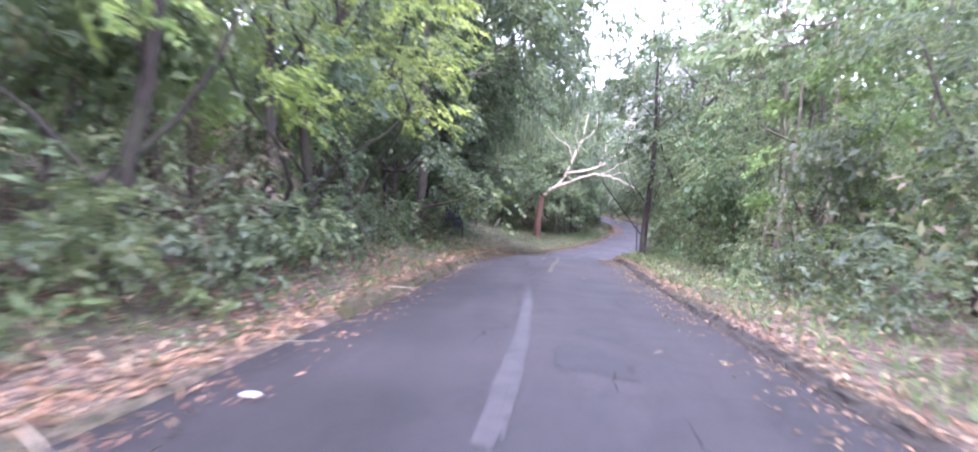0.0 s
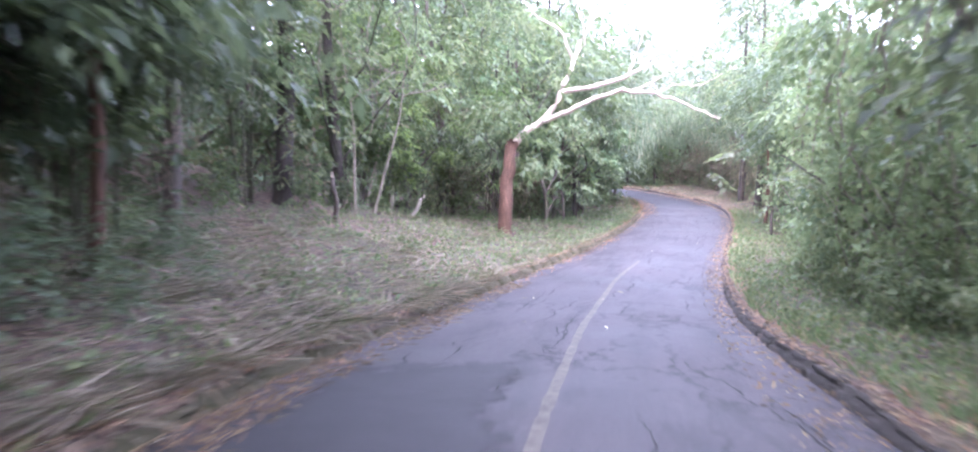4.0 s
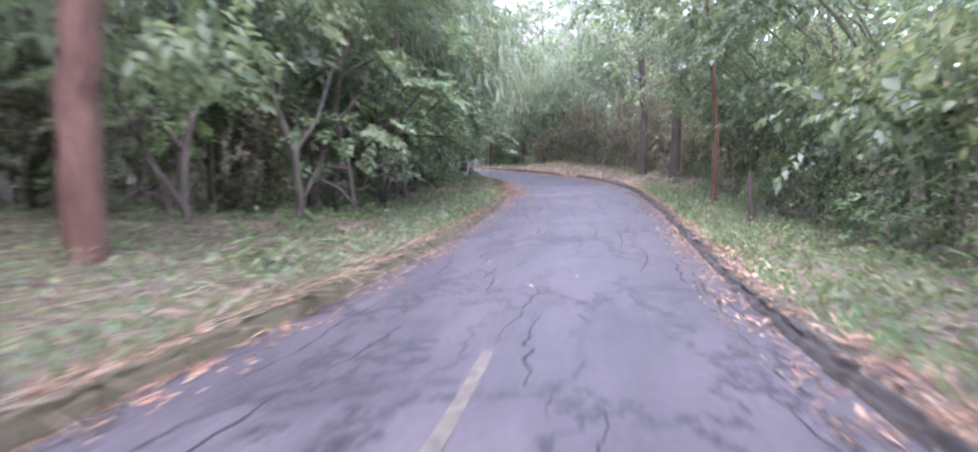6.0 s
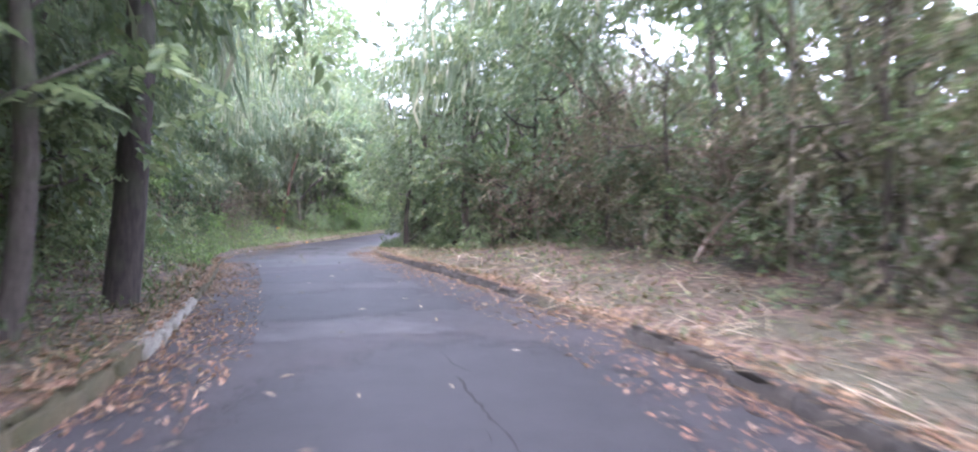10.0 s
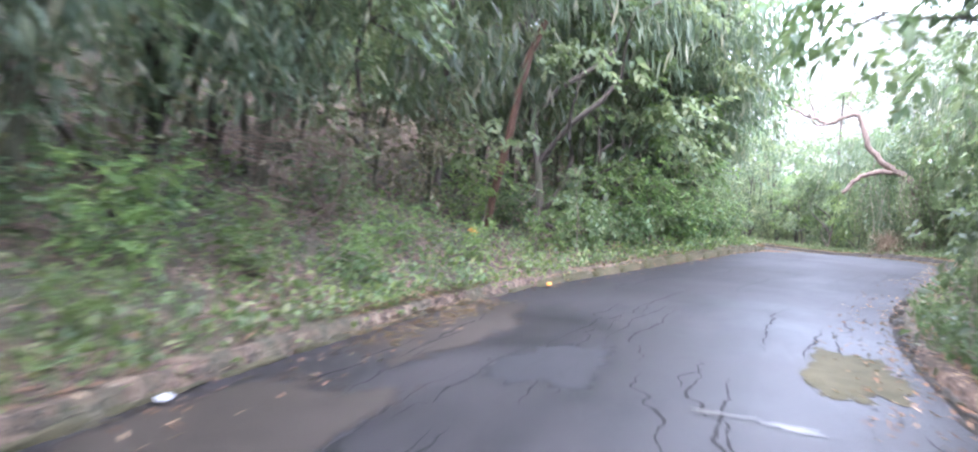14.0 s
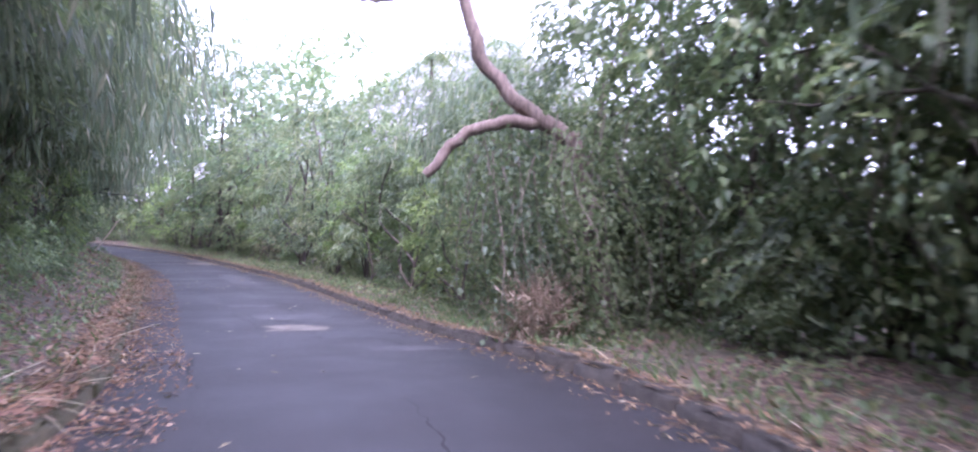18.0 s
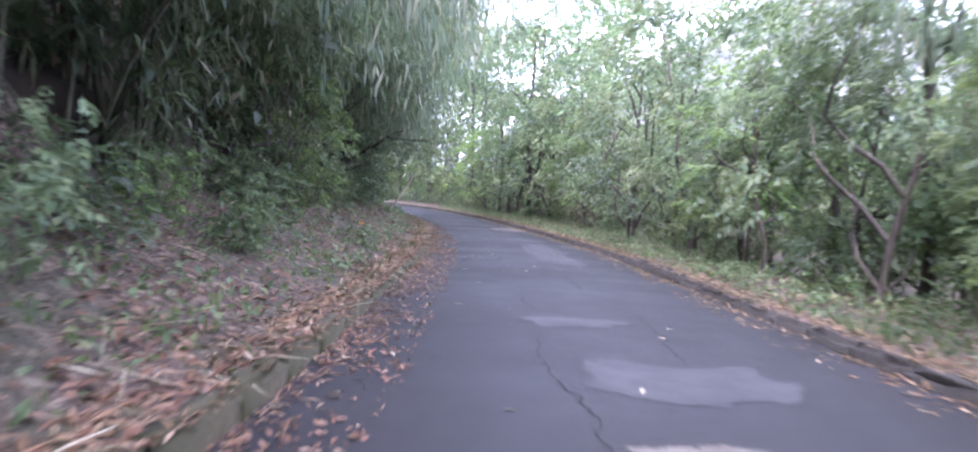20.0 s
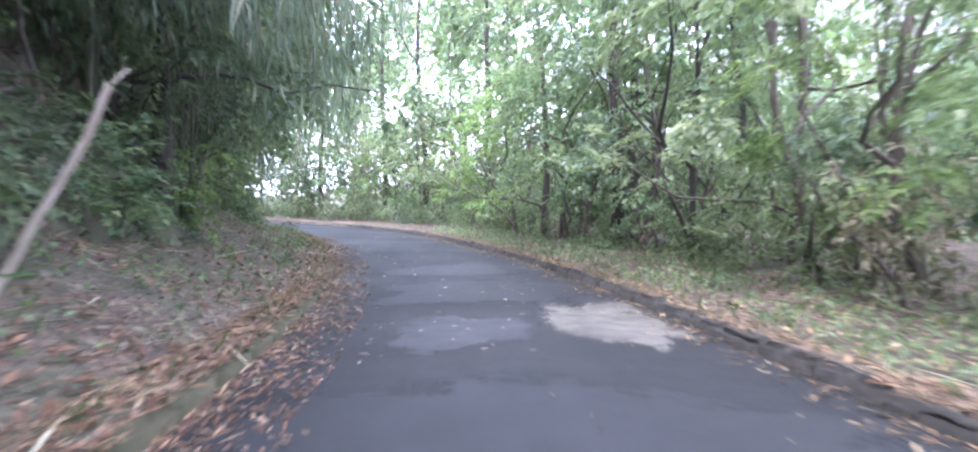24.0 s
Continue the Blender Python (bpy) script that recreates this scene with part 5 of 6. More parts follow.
eroded_bank(174.5, 198, 3)
for s, o, size, kind in ((106, -6.4, 1.45, 1), (110.5, -6.2, 1.45, 0), (115.5, -6.4, 1.45, 1), (43.5, -6.0, 1.6, 1), (47.5, -6.2, 1.7, 1), (51.5, -6.4, 1.7, 0), (56.5, -7.2, 1.6, 1), (60, 8.2, 1.5, 1), (190, -7.0, 1.45, 0), (198, -7.2, 1.4, 2), (204, -6.8, 1.4, 2), (210, -6.2, 1.4, 0)):
    plant(KINDS["brow"][kind], s, o, size, math.degrees(heading(s)) + (180 if o < 0 else 0), .6)
for side, rows in ((-1, ((47, 58, 3.0, 4.6, (1, 1, 2)), (82, 96, 3.4, 4.3, (1, 1, 0)), (97, 110, 3.2, 4.3, (1, 0, 1)), (117, 133, 3.2, 4.2, (1, 2, 1)), (134, 150, 3.0, 5.2, (2, 0, 1)), (151, 163, 3.2, 4.4, (0, 2, 1)),
                         (164, 197, 2.5, 3.7, (0, 1, 2, 1, 0)), (197, 211, 2.8, 4.0, (2, 0, 2)), (212, 232, 3.4, 3.9, (2, 0)))),
                   (1, ((84, 97, 3.6, 4.2, (1, 1, 1)), (112, 130, 3.2, 5.2, (1, 0, 1)), (154, 166, 2.8, 4.8, (1, 1, 2)), (170, 184, 4.4, 4.6, (1, 2, 1))))):
    for s0, s1, step, d, kinds in rows:
        for k, s in enumerate(np.arange(s0 + .6, s1, step)):
            low = .72 if side > 0 and s > 168 else .86 if side < 0 and 164 < s < 209 else 1
            o = side * (float(table(WIDTH, s)) + d + .4 * math.sin(k * 2.3))
            sink = max(0, float(lift(s, o)) - float(lift(s, o - side * 2.6)) - .2)
            plant(KINDS["brow"][kinds[k % len(kinds)]], float(s), o, low * (.95 + .12 * math.sin(k * 1.9)), math.degrees(heading(s)) + (180 if side < 0 else 0) + 14 * math.sin(k * 2.7), sink)


# ---- kerbs: rounded mossy stones a metre long ----
def kerbstone_mesh(seed, mat):
    rng = np.random.default_rng(seed)
    bm = bmesh.new()
    bmesh.ops.create_cube(bm, size=1, matrix=Matrix.Diagonal((1.03, .23, .5, 1)))
    bmesh.ops.bevel(bm, geom=[e for e in bm.edges if all(v.co.z > 0 for v in e.verts)], offset=.06, segments=2, affect="EDGES")
    bmesh.ops.subdivide_edges(bm, edges=[e for e in bm.edges if abs(e.verts[0].co.x - e.verts[1].co.x) > .7], cuts=3, use_grid_fill=True)
    for v in bm.verts:
        v.co += Vector(rng.normal(0, .013, 3)) * (1 if v.co.z > 0 else .2)
    for f in bm.faces:
        f.smooth = True
    me = bpy.data.meshes.new("kerbstone")
    bm.to_mesh(me)
    bm.free()
    me.materials.append(mat)
    return me


KERB_TOP = ((0, .13), (44, .13), (98, .145), (126, .12), (129, .0), (140, .0), (144, .08), (157, .13), (300, .145))
STONES = {-1: [kerbstone_mesh(i, KERBSTONE) for i in range(6)], 1: [kerbstone_mesh(i, KERB_DARK) for i in range(6)], 0: [kerbstone_mesh(i, KERB_BARE) for i in range(6)]}
for side, word, start in ((-1, "left", 29.0), (1, "right", 10.0)):
    kerb = tagged(new("kerb_" + word), "low mossy concrete kerb, worn and half buried in litter", "kerb", "", "structure")
    rng = np.random.default_rng(30 + side)
    s = start
    while s < 238:
        if not (side > 0 and 110 < s < 113):
            o = side * (float(table(WIDTH, s)) + .1)
            x, y, z = (float(v) for v in on_road(s, o))
            stone = new("kerbstone", STONES[0 if side < 0 and 110.5 < s < 115.5 else side][rng.integers(6)])
            slope = math.degrees(math.atan2(float(np.interp(s + 1, ALONG, LINE[:, 2]) - np.interp(s - 1, ALONG, LINE[:, 2])), 2))
            high = float(table(KERB_TOP, s)) + (.04 * math.exp(-((s - 152) / 6) ** 4) - (.06 if 43 < s < 67 else 0) if side < 0 else -.045 * (s < 84) - .02 * (s > 184)) - .25 + .02 * math.sin(s * .7) + .022 * math.sin(s * .31 + side) + rng.normal(0, .013)
            stone.matrix_basis = pose(x, y, z + high, rng.normal(0, 3), -slope + rng.normal(0, .8), math.degrees(heading(s)) + rng.normal(0, 1.2))
            stone.parent = kerb
        s += .998


# ---- markings and mends in the asphalt ----
def mend(name, label, mat, s, o, ls, lo, seed, up=.005, ragged=.22):
    """An irregular flat patch lying in the road's surface, ls along and lo across."""
    rng = np.random.default_rng(seed)
    n = 40
    a = np.arange(n) * 2 * np.pi / n
    ph = rng.uniform(0, 6.28, 5)
    edge = 1 + ragged * (np.sin(2 * a + ph[0]) * .5 + np.sin(3 * a + ph[1]) * .5 + np.sin(5 * a + ph[2]) * .4 + np.sin(9 * a + ph[3]) * .25) + rng.normal(0, .03, n)
    box = 1 / np.maximum(np.abs(np.cos(a)), np.abs(np.sin(a))) ** .55
    rings = np.linspace(0, 1, 7)[1:]
    ps, po, rim = [np.array([s])], [np.array([o])], [np.zeros(1)]
    for r in rings:
        ps.append(s + ls * .6 * r * edge * box * np.cos(a))
        po.append(o + lo * .6 * r * edge * box * np.sin(a))
        rim.append(np.full(n, r))
    ps, po = np.concatenate(ps), np.concatenate(po)
    x, y, z = on_road(ps, po)
    k = np.arange(n)
    tri = [np.stack([np.zeros(n, int), 1 + k, 1 + (k + 1) % n], 1)]
    for i in range(len(rings) - 1):
        b, c = 1 + i * n, 1 + (i + 1) * n
        tri += [np.stack([b + k, c + k, c + (k + 1) % n], 1), np.stack([b + k, c + (k + 1) % n, b + (k + 1) % n], 1)]
    me = mesh_from(name, np.stack([x, y, z + road_top(ps, po) + up], 1), np.vstack(tri)[:, ::-1], np.stack([np.concatenate(rim)] * 2, 1))
    return part(name, me, mat, road, label)


mends = ((TAR, 27.0, .45, 1.4, .7), (TAR, 28.6, .7, .7, .5), (WORN, 28.0, -.3, 9, .22), (TAR, 54.6, -1.3, 4.2, 2.1), (TAR, 50.0, .2, 2.0, 1.2), (TAR, 93.9, -.1, 1.3, .6),
         (TAR, 67.0, 1.8, .5, .5), (TAR, 82, -.1, 1.0, 1.0), (TAR, 107.2, .3, 6.0, 3.6), (WORN, 111.6, -.5, 1.3, 2.4), (TAR, 114.4, -.2, 3.6, 3.6),
         (WORN, 117.0, .7, 1.2, 1.9), (TAR, 119.6, -.3, 3.4, 3.3), (WORN, 122.6, -.4, 2.0, 2.6), (MOSSY, 139.6, 2.1, 2.6, .8), (MUD, 134.5, -2.0, 5.0, 1.2), (MUD, 139.5, -2.1, 4.0, .9), (TAR, 138.2, -.6, 2.0, .9),
         (WORN, 157.2, -.85, 3.2, 1.2), (TAR, 154.6, .6, 1.0, .8), (SAND, 170.5, .3, 1.0, 1.3), (WORN, 172.6, .5, 1.4, 1.6), (TAR, 169.2, 1.2, 1.2, 1.6), (WORN, 175.3, -.1, .8, 1.1), (WORN, 167.0, 1.4, .6, 1.4),
         (WORN, 187.0, .85, 7.5, 1.25), (WORN, 193.6, .2, 2.2, 3.6), (TAR, 197.4, -.1, 3.6, 4.2),
         (SAND, 202.4, 1.6, 3.6, 1.5), (WORN, 201.8, -.4, 2.2, 1.8), (TAR, 205.8, .1, 3.0, 3.6), (WORN, 210.0, .2, 3.0, 2.8))
for i, (mat, s, o, ls, lo) in enumerate(mends):
    mend("patch", {"fresh_tar": "dark tar patch", "worn_patch": "pale worn patch", "sandy_patch": "sandy washed-out patch", "mud_film": "brown film of dried mud", "mossy_patch": "olive mossy crust"}[mat.name], mat, s, o, ls, lo, i, .004 + .0006 * (i % 4))
m, n, l, b = material("shallow_water")
b.inputs["Base Color"].default_value = (.06, .055, .05, 1)
b.inputs["Roughness"].default_value = .34
b.inputs["Specular IOR Level"].default_value = .6
for k, (s, o, ls, lo) in enumerate(((137.3, .95, .1, .3), (137.2, 1.45, .12, .3))):
    mend("puddle", "thin puddle mirroring the sky", m, s, o, ls, lo, 77 + k, .007, .5)


def stripe(points, seed):
    rng = np.random.default_rng(seed)
    s = np.arange(points[0][0], points[-1][0], .25)
    o = table(points, s) + .015 * np.sin(s * .9)
    w = .055 * (1 + rng.normal(0, .12, len(s)))
    verts = []
    for e in (-1, 1):
        x, y, z = on_road(s, o + e * w)
        verts.append(np.stack([x, y, z + road_top(s, o) + .008], 1))
    k = np.arange(len(s) - 1)
    part("centre_line", mesh_from("centre_line", np.vstack(verts), np.stack([k, len(s) + k, len(s) + k + 1, k + 1], 1)), YELLOW, road, "faded yellow centre line")


stripe([(38, 0), (50, .02), (62, .04), (68, -.11), (73.1, -.14)], 1)
stripe([(124.5, -.2), (133.3, -.09)], 2)


# ---- long cracks that wander along the asphalt ----
def crack(s0, o0, length, seed):
    rng = np.random.default_rng(seed)
    n = int(length / .12) + 3
    s = s0 + np.linspace(0, length, n)
    o = o0 + np.cumsum(rng.normal(0, .022, n) + (rng.uniform(0, 1, n) < .08) * rng.normal(0, .14, n))
    keep = np.minimum(np.linspace(.2, 2.2, n), np.linspace(2.2, .2, n)).clip(.15, 1)
    w = .011 * keep * rng.uniform(.5, 1.9, n)
    lim = table(WIDTH, s) - .15
    o = np.clip(o, -lim, lim)
    verts = []
    for e in (-1, 1):
        x, y, z = on_road(s, o + e * w)
        verts.append(np.stack([x, y, z + road_top(s, o) + .0045], 1))
    k = np.arange(n - 1)
    part("crack", mesh_from("crack", np.vstack(verts), np.stack([k, n + k, n + k + 1, k + 1], 1)), CRACK, road, "open black crack")


CRACK = plain("crack_shadow", (.008, .0075, .008), .9)
rng = np.random.default_rng(40)
for s0, s1, step in ((12, 44, 3.0), (45, 98, .62), (98, 126, 4.0), (127, 141, .35), (141, 149, 1.3), (149, 215, 3.5)):
    s = s0
    while s < s1:
        crack(s, rng.uniform(-.9, .9) * float(table(WIDTH, s)), rng.uniform(.8, 4.5), int(s * 100))
        s += step * rng.uniform(.5, 1.5)


# ---- litter, grass and weeds along both edges ----
def flat_leaves(pos, length, width, rng, curl=.25, a=None):
    n = len(pos)
    a = rng.uniform(0, 2 * np.pi, n) if a is None else a
    way = np.stack([np.cos(a), np.sin(a), rng.normal(0, curl, n)], 1)
    side = np.stack([-np.sin(a), np.cos(a), rng.normal(0, curl, n)], 1)
    length, width = (length * rng.uniform(.6, 1.4, n))[:, None], (width * rng.uniform(.7, 1.3, n))[:, None]
    mid = pos + way * length * .5 + np.array([0, 0, .012])
    v = np.stack([pos, mid - side * width / 2, pos + way * length + np.array([0, 0, .01]), mid + side * width / 2], 1)
    k = np.arange(n) * 4
    return mesh_from("litter", v.reshape(-1, 3), np.concatenate([np.stack([k, k + 1, k + 2], 1), np.stack([k, k + 2, k + 3], 1)]))


def strew(name, label, category, side, rows, mat, how, seed):
    """rows: from, to, count per metre, nearest and farthest distance outside the kerb (negative: on the asphalt)."""
    rng = np.random.default_rng(seed)
    for s0, s1, per, near, far in rows:
        n = int((s1 - s0) * per)
        s = rng.uniform(s0, s1, n)
        d = near + (far - near) * rng.uniform(0, 1, n) ** 1.4
        if near < 0:                            # blown against the kerb, thinning out over the asphalt
            d = far - (far - near) * rng.uniform(0, 1, n) ** 2.3
        keep = wave(s, d, 1.1, seed) + rng.normal(0, .5, n) > -.45
        keep &= (d < -.01) | (d > .2) | (rng.uniform(0, 1, n) < .55) | (seed > 22)
        s, d = s[keep], d[keep]
        o = side * (table(WIDTH, s) + d)
        x, y, z = on_road(s, o)
        z = z + np.where(d < 0, road_top(s, o) + .012, np.where(d < .2, table(KERB_TOP, s) + .02, lift(s, o) + .015))
        part(name, how(np.stack([x, y, z], 1), rng), mat, None, label, "stuff")["category"] = category


litter = lambda p, rng: flat_leaves(p, .078, .028, rng)
big_litter = lambda p, rng: flat_leaves(p, .13, .05, rng)
sheaths = lambda p, rng: flat_leaves(p, .18, .024, rng, .15)


def straws(p, rng):
    """Cut stalks lying in swathes, heaped here and there."""
    heap = np.clip(wave(p[:, 0], p[:, 1], .55, 6), 0, 1.4)
    p = p + np.array([0, 0, 1.]) * (rng.uniform(.0, 1, len(p)) * (.03 + .13 * heap))[:, None]
    return flat_leaves(p, .62, .021, rng, .22, 2.2 * wave(p[:, 0], p[:, 1], .8, 4) + rng.normal(0, .55, len(p)))


blades = lambda p, rng: leaves(p, unit(rng, len(p)) * np.array([.6, .6, .3]) + np.array([0, 0, .9]), .2, .025, rng, .1, .1)
herbs = lambda p, rng: leaves(p + np.array([0, 0, 1.]) * (rng.uniform(0, 1, len(p)) ** 1.6 * .24)[:, None], unit(rng, len(p)) + np.array([0, 0, .4]), .12, .065, rng, .2, 0)
LITTER_L = [(10, 46, 241, 0.1, 4.2), (46, 66, 25, 0.2, 5), (94, 124, 241, 0.1, 3.4), (124, 134, 70, 0.1, 3.4), (156, 232, 330, 0.1, 3.6), (80, 94, 39, 0.1, 3), (134, 156, 71, 0.2, 3)]
LITTER_R = [(10, 60, 82, 0.1, 2.6), (60, 98, 65, 0.1, 2.2), (98, 136, 275, 0.1, 5.0), (136, 160, 65, 0.1, 2), (160, 188, 136, 0.1, 3.2), (188, 222, 90, .1, 3.2)]
GUTTER_L = [(12, 46, 40, -0.6, 0.1), (46, 94, 60, -0.5, 0.1), (94, 126, 300, -1.0, 0.1), (126, 140, 35, -0.8, 0.1), (140, 158, 27, -0.4, 0.1), (158, 226, 280, -0.85, 0.1)]
GUTTER_R = [(12, 60, 70, -0.7, 0.1), (60, 104, 80, -0.5, 0.1), (104, 136, 170, -1.1, 0.1), (136, 150, 49, -0.9, 0.1), (150, 226, 58, -0.6, 0.1)]
LOOSE = [(100, 135, 5.0, -5.2, 0), (160, 180, 4.0, -5.2, 0), (180, 225, 16.0, -5.2, 0), (12, 100, .8, -5.2, 0)]
strew("leaf_litter", "brown fallen leaves on the bank", "leaf litter", -1, LITTER_L, DRY, big_litter, 1)
strew("leaf_litter", "brown fallen leaves on the verge", "leaf litter", 1, LITTER_R, DRY, big_litter, 2)
strew("leaf_litter", "dry leaves drifted along the kerb", "leaf litter", -1, GUTTER_L, DRY, litter, 3)
strew("leaf_litter", "dry leaves drifted along the kerb", "leaf litter", 1, GUTTER_R, DRY, litter, 4)
strew("leaf_litter", "pale single leaves scattered on the asphalt", "leaf litter", -1, LOOSE, STRAW, lambda p, rng: flat_leaves(p, .12, .045, rng, .15), 5)
strew("leaf_litter", "red-brown leaves and bamboo sheaths heaped over the kerb", "leaf litter", -1, [(10, 44, 60, -.25, .6), (44, 66, 420, -.55, .45), (66, 98, 60, -.3, .35), (98, 126, 90, -.5, .6), (158, 226, 110, -.4, .5)], DRY, sheaths, 15)
strew("leaf_litter", "tan leaves and bamboo sheaths along the kerb", "leaf litter", 1, [(60, 126, 45, -.35, .3), (150, 226, 45, -.35, .3)], DRY, sheaths, 16)
strew("leaf_litter", "leaves drifted over the kerb", "leaf litter", -1, [(30, 126, 60, -.18, .4), (146, 226, 90, -.18, .4)], DRY, litter, 23)
strew("leaf_litter", "leaves drifted over the kerb", "leaf litter", 1, [(12, 100, 60, -.2, .4), (104, 226, 80, -.2, .4)], DRY, litter, 24)
strew("straw", "cut grass and straw lying on the bank", "straw", -1, [(44, 66, 850, .2, 6.5), (66, 80, 260, .2, 6.5), (10, 44, 8, .2, 4), (156, 226, 16, .2, 3.4)], STRAW, straws, 6)
strew("straw", "dry straw lying on the verge", "straw", 1, [(98, 130, 60, .1, 5), (150, 176, 16, .2, 3), (176, 226, 9, .2, 3)], STRAW, straws, 7)
strew("grass", "short green grass on the verge", "grass", -1, [(28, 46, 50, .2, 4), (46, 64, 22, .2, 4), (64, 96, 170, .2, 6.5), (96, 134, 25, .2, 2), (134, 158, 110, .2, 3.4), (158, 226, 18, .2, 3)], GRASS, blades, 8)
strew("grass", "short green grass on the verge", "grass", 1, [(10, 50, 60, .2, 2.6), (50, 98, 150, .2, 3.4), (98, 136, 12, .2, 4), (136, 176, 110, .2, 3.2), (176, 226, 30, .2, 3)], GRASS, blades, 9)
strew("ground_cover", "low leafy weeds on the bank", "weeds", -1, [(10, 46, 60, .5, 3.4), (46, 60, 150, .5, 5.5), (60, 96, 260, .4, 7), (96, 122, 60, .8, 3.4), (122, 134, 240, .3, 4), (134, 158, 280, .2, 5), (158, 182, 120, .6, 4), (182, 226, 45, .8, 4)], GREEN, herbs, 10)
strew("ground_cover", "fresh green weeds creeping over the bank", "weeds", -1, [(122, 134, 220, .2, 4), (134, 158, 280, .1, 5)], FRESH, herbs, 12)
strew("leaf_litter", "heap of red-brown leaves washed against the road's edge", "leaf litter", -1, [(138, 141.5, 260, -.5, .3)], DRY, sheaths, 17)
strew("ground_cover", "low leafy weeds on the verge", "weeds", 1, [(10, 50, 90, .4, 3.4), (50, 98, 220, .4, 4), (98, 136, 40, 1.2, 5.5), (136, 152, 260, .3, 4), (152, 176, 110, .5, 4), (176, 226, 170, .5, 4)], GREEN, herbs, 11)
rng = np.random.default_rng(55)
for side, rows in ((-1, ((10, 46, 2.2, 3.0), (46, 62, 1.2, 4.4), (62, 96, 3.2, 3.4), (96, 134, 2.6, 2.4), (134, 158, .8, 3.6), (158, 226, 2.4, 3.0))),
                   (1, ((10, 50, 1.6, 2.4), (50, 98, 2.6, 2.8), (98, 136, 4.0, 4.2), (136, 152, .7, 3.0), (152, 226, 1.8, 3.0)))):
    for s0, s1, step, far in rows:
        s = s0 + .5
        while s < s1:
            d = rng.uniform(.7, far)
            plant(KINDS["low"][rng.integers(2)], s, side * (float(table(WIDTH, s)) + d), rng.uniform(.5, 1.1) * (1 if d > 1 else .6), rng=rng)
            s += step * rng.uniform(.6, 1.5)



# ---- single things along the way ----
def polyline(points, r0, r1, depth, rng, n=4):
    """Smooth limb through (across, up) points, wandering a little in depth."""
    p = spline([(a, depth * k, z) for k, (a, z) in enumerate(points)], n)
    p[1:-1] += rng.normal(0, .03, (len(p) - 2, 3))
    return np.hstack([p, np.linspace(r0, r1, len(p))[:, None]])


def dead_tree():
    rng = np.random.default_rng(60)
    t = thing("dead_tree", "half-dead tree, red-brown trunk and bleached bare branches over the lane", "tree")
    x, y, z = (float(v) for v in ground_at(75.0, -5.45))
    bole = part("trunk", tube([polyline([(0, -.4), (0, .2), (.08, 1.6), (.22, 3.1), (.3, 3.5)], .27, .22, 0, rng)], 11, .08, rng), BARK_RED, t, "thick red-brown trunk")
    limbs = [([(.15, 3.0), (.75, 3.8), (1.45, 4.25), (2.1, 5.28), (2.54, 6.4), (3.08, 7.74), (3.4, 8.84), (3.6, 10.1)], .15, .03, .1),
             ([(2.5, 6.4), (1.96, 7.5), (1.05, 7.95), (.36, 8.83)], .06, .02, -.2),
             ([(1.45, 4.2), (2.69, 4.72), (3.93, 5.24), (5.42, 5.18), (6.58, 4.8), (7.74, 4.3)], .11, .025, -.15),
             ([(2.1, 5.28), (3.36, 5.51), (4.49, 5.85), (5.6, 6.64), (6.71, 7.53), (7.11, 8.85), (7.5, 10.1)], .1, .025, .2),
             ([(3.93, 5.24), (5.18, 5.52), (6.07, 6.19), (6.6, 6.4)], .05, .015, -.3),
             ([(4.49, 5.85), (5.0, 6.9), (5.2, 7.8), (5.9, 8.6)], .04, .012, .3),
             ([(3.08, 7.74), (3.9, 8.5), (4.3, 9.4), (4.2, 10.3)], .04, .012, .2),
             ([(6.7, 7.5), (7.5, 7.9), (8.3, 7.8), (9.0, 8.3)], .035, .01, .1),
             ([(5.42, 5.18), (6.3, 5.6), (7.0, 5.5), (7.8, 5.9)], .03, .01, -.2),
             ([(2.54, 6.4), (2.9, 7.2), (2.6, 8.2), (2.7, 9.2)], .04, .012, -.2)]
    for points, r0, r1, depth in limbs:
        part("branch", tube([polyline(points, r0, r1, depth, rng)], 7), BARK_PALE, bole, "bleached bare branch")
    ends = rng.normal(0, 1, (26, 3)) * np.array([1.3, .8, .8]) + np.array([.6, .6, 4.3])
    part("crown", crown(ends, 1500, (.26, .13), rng, .6, .5), PALE, t, "hanging green leaves round the fork")
    t.matrix_basis = pose(x, y, z, 0, 0, -5.4)


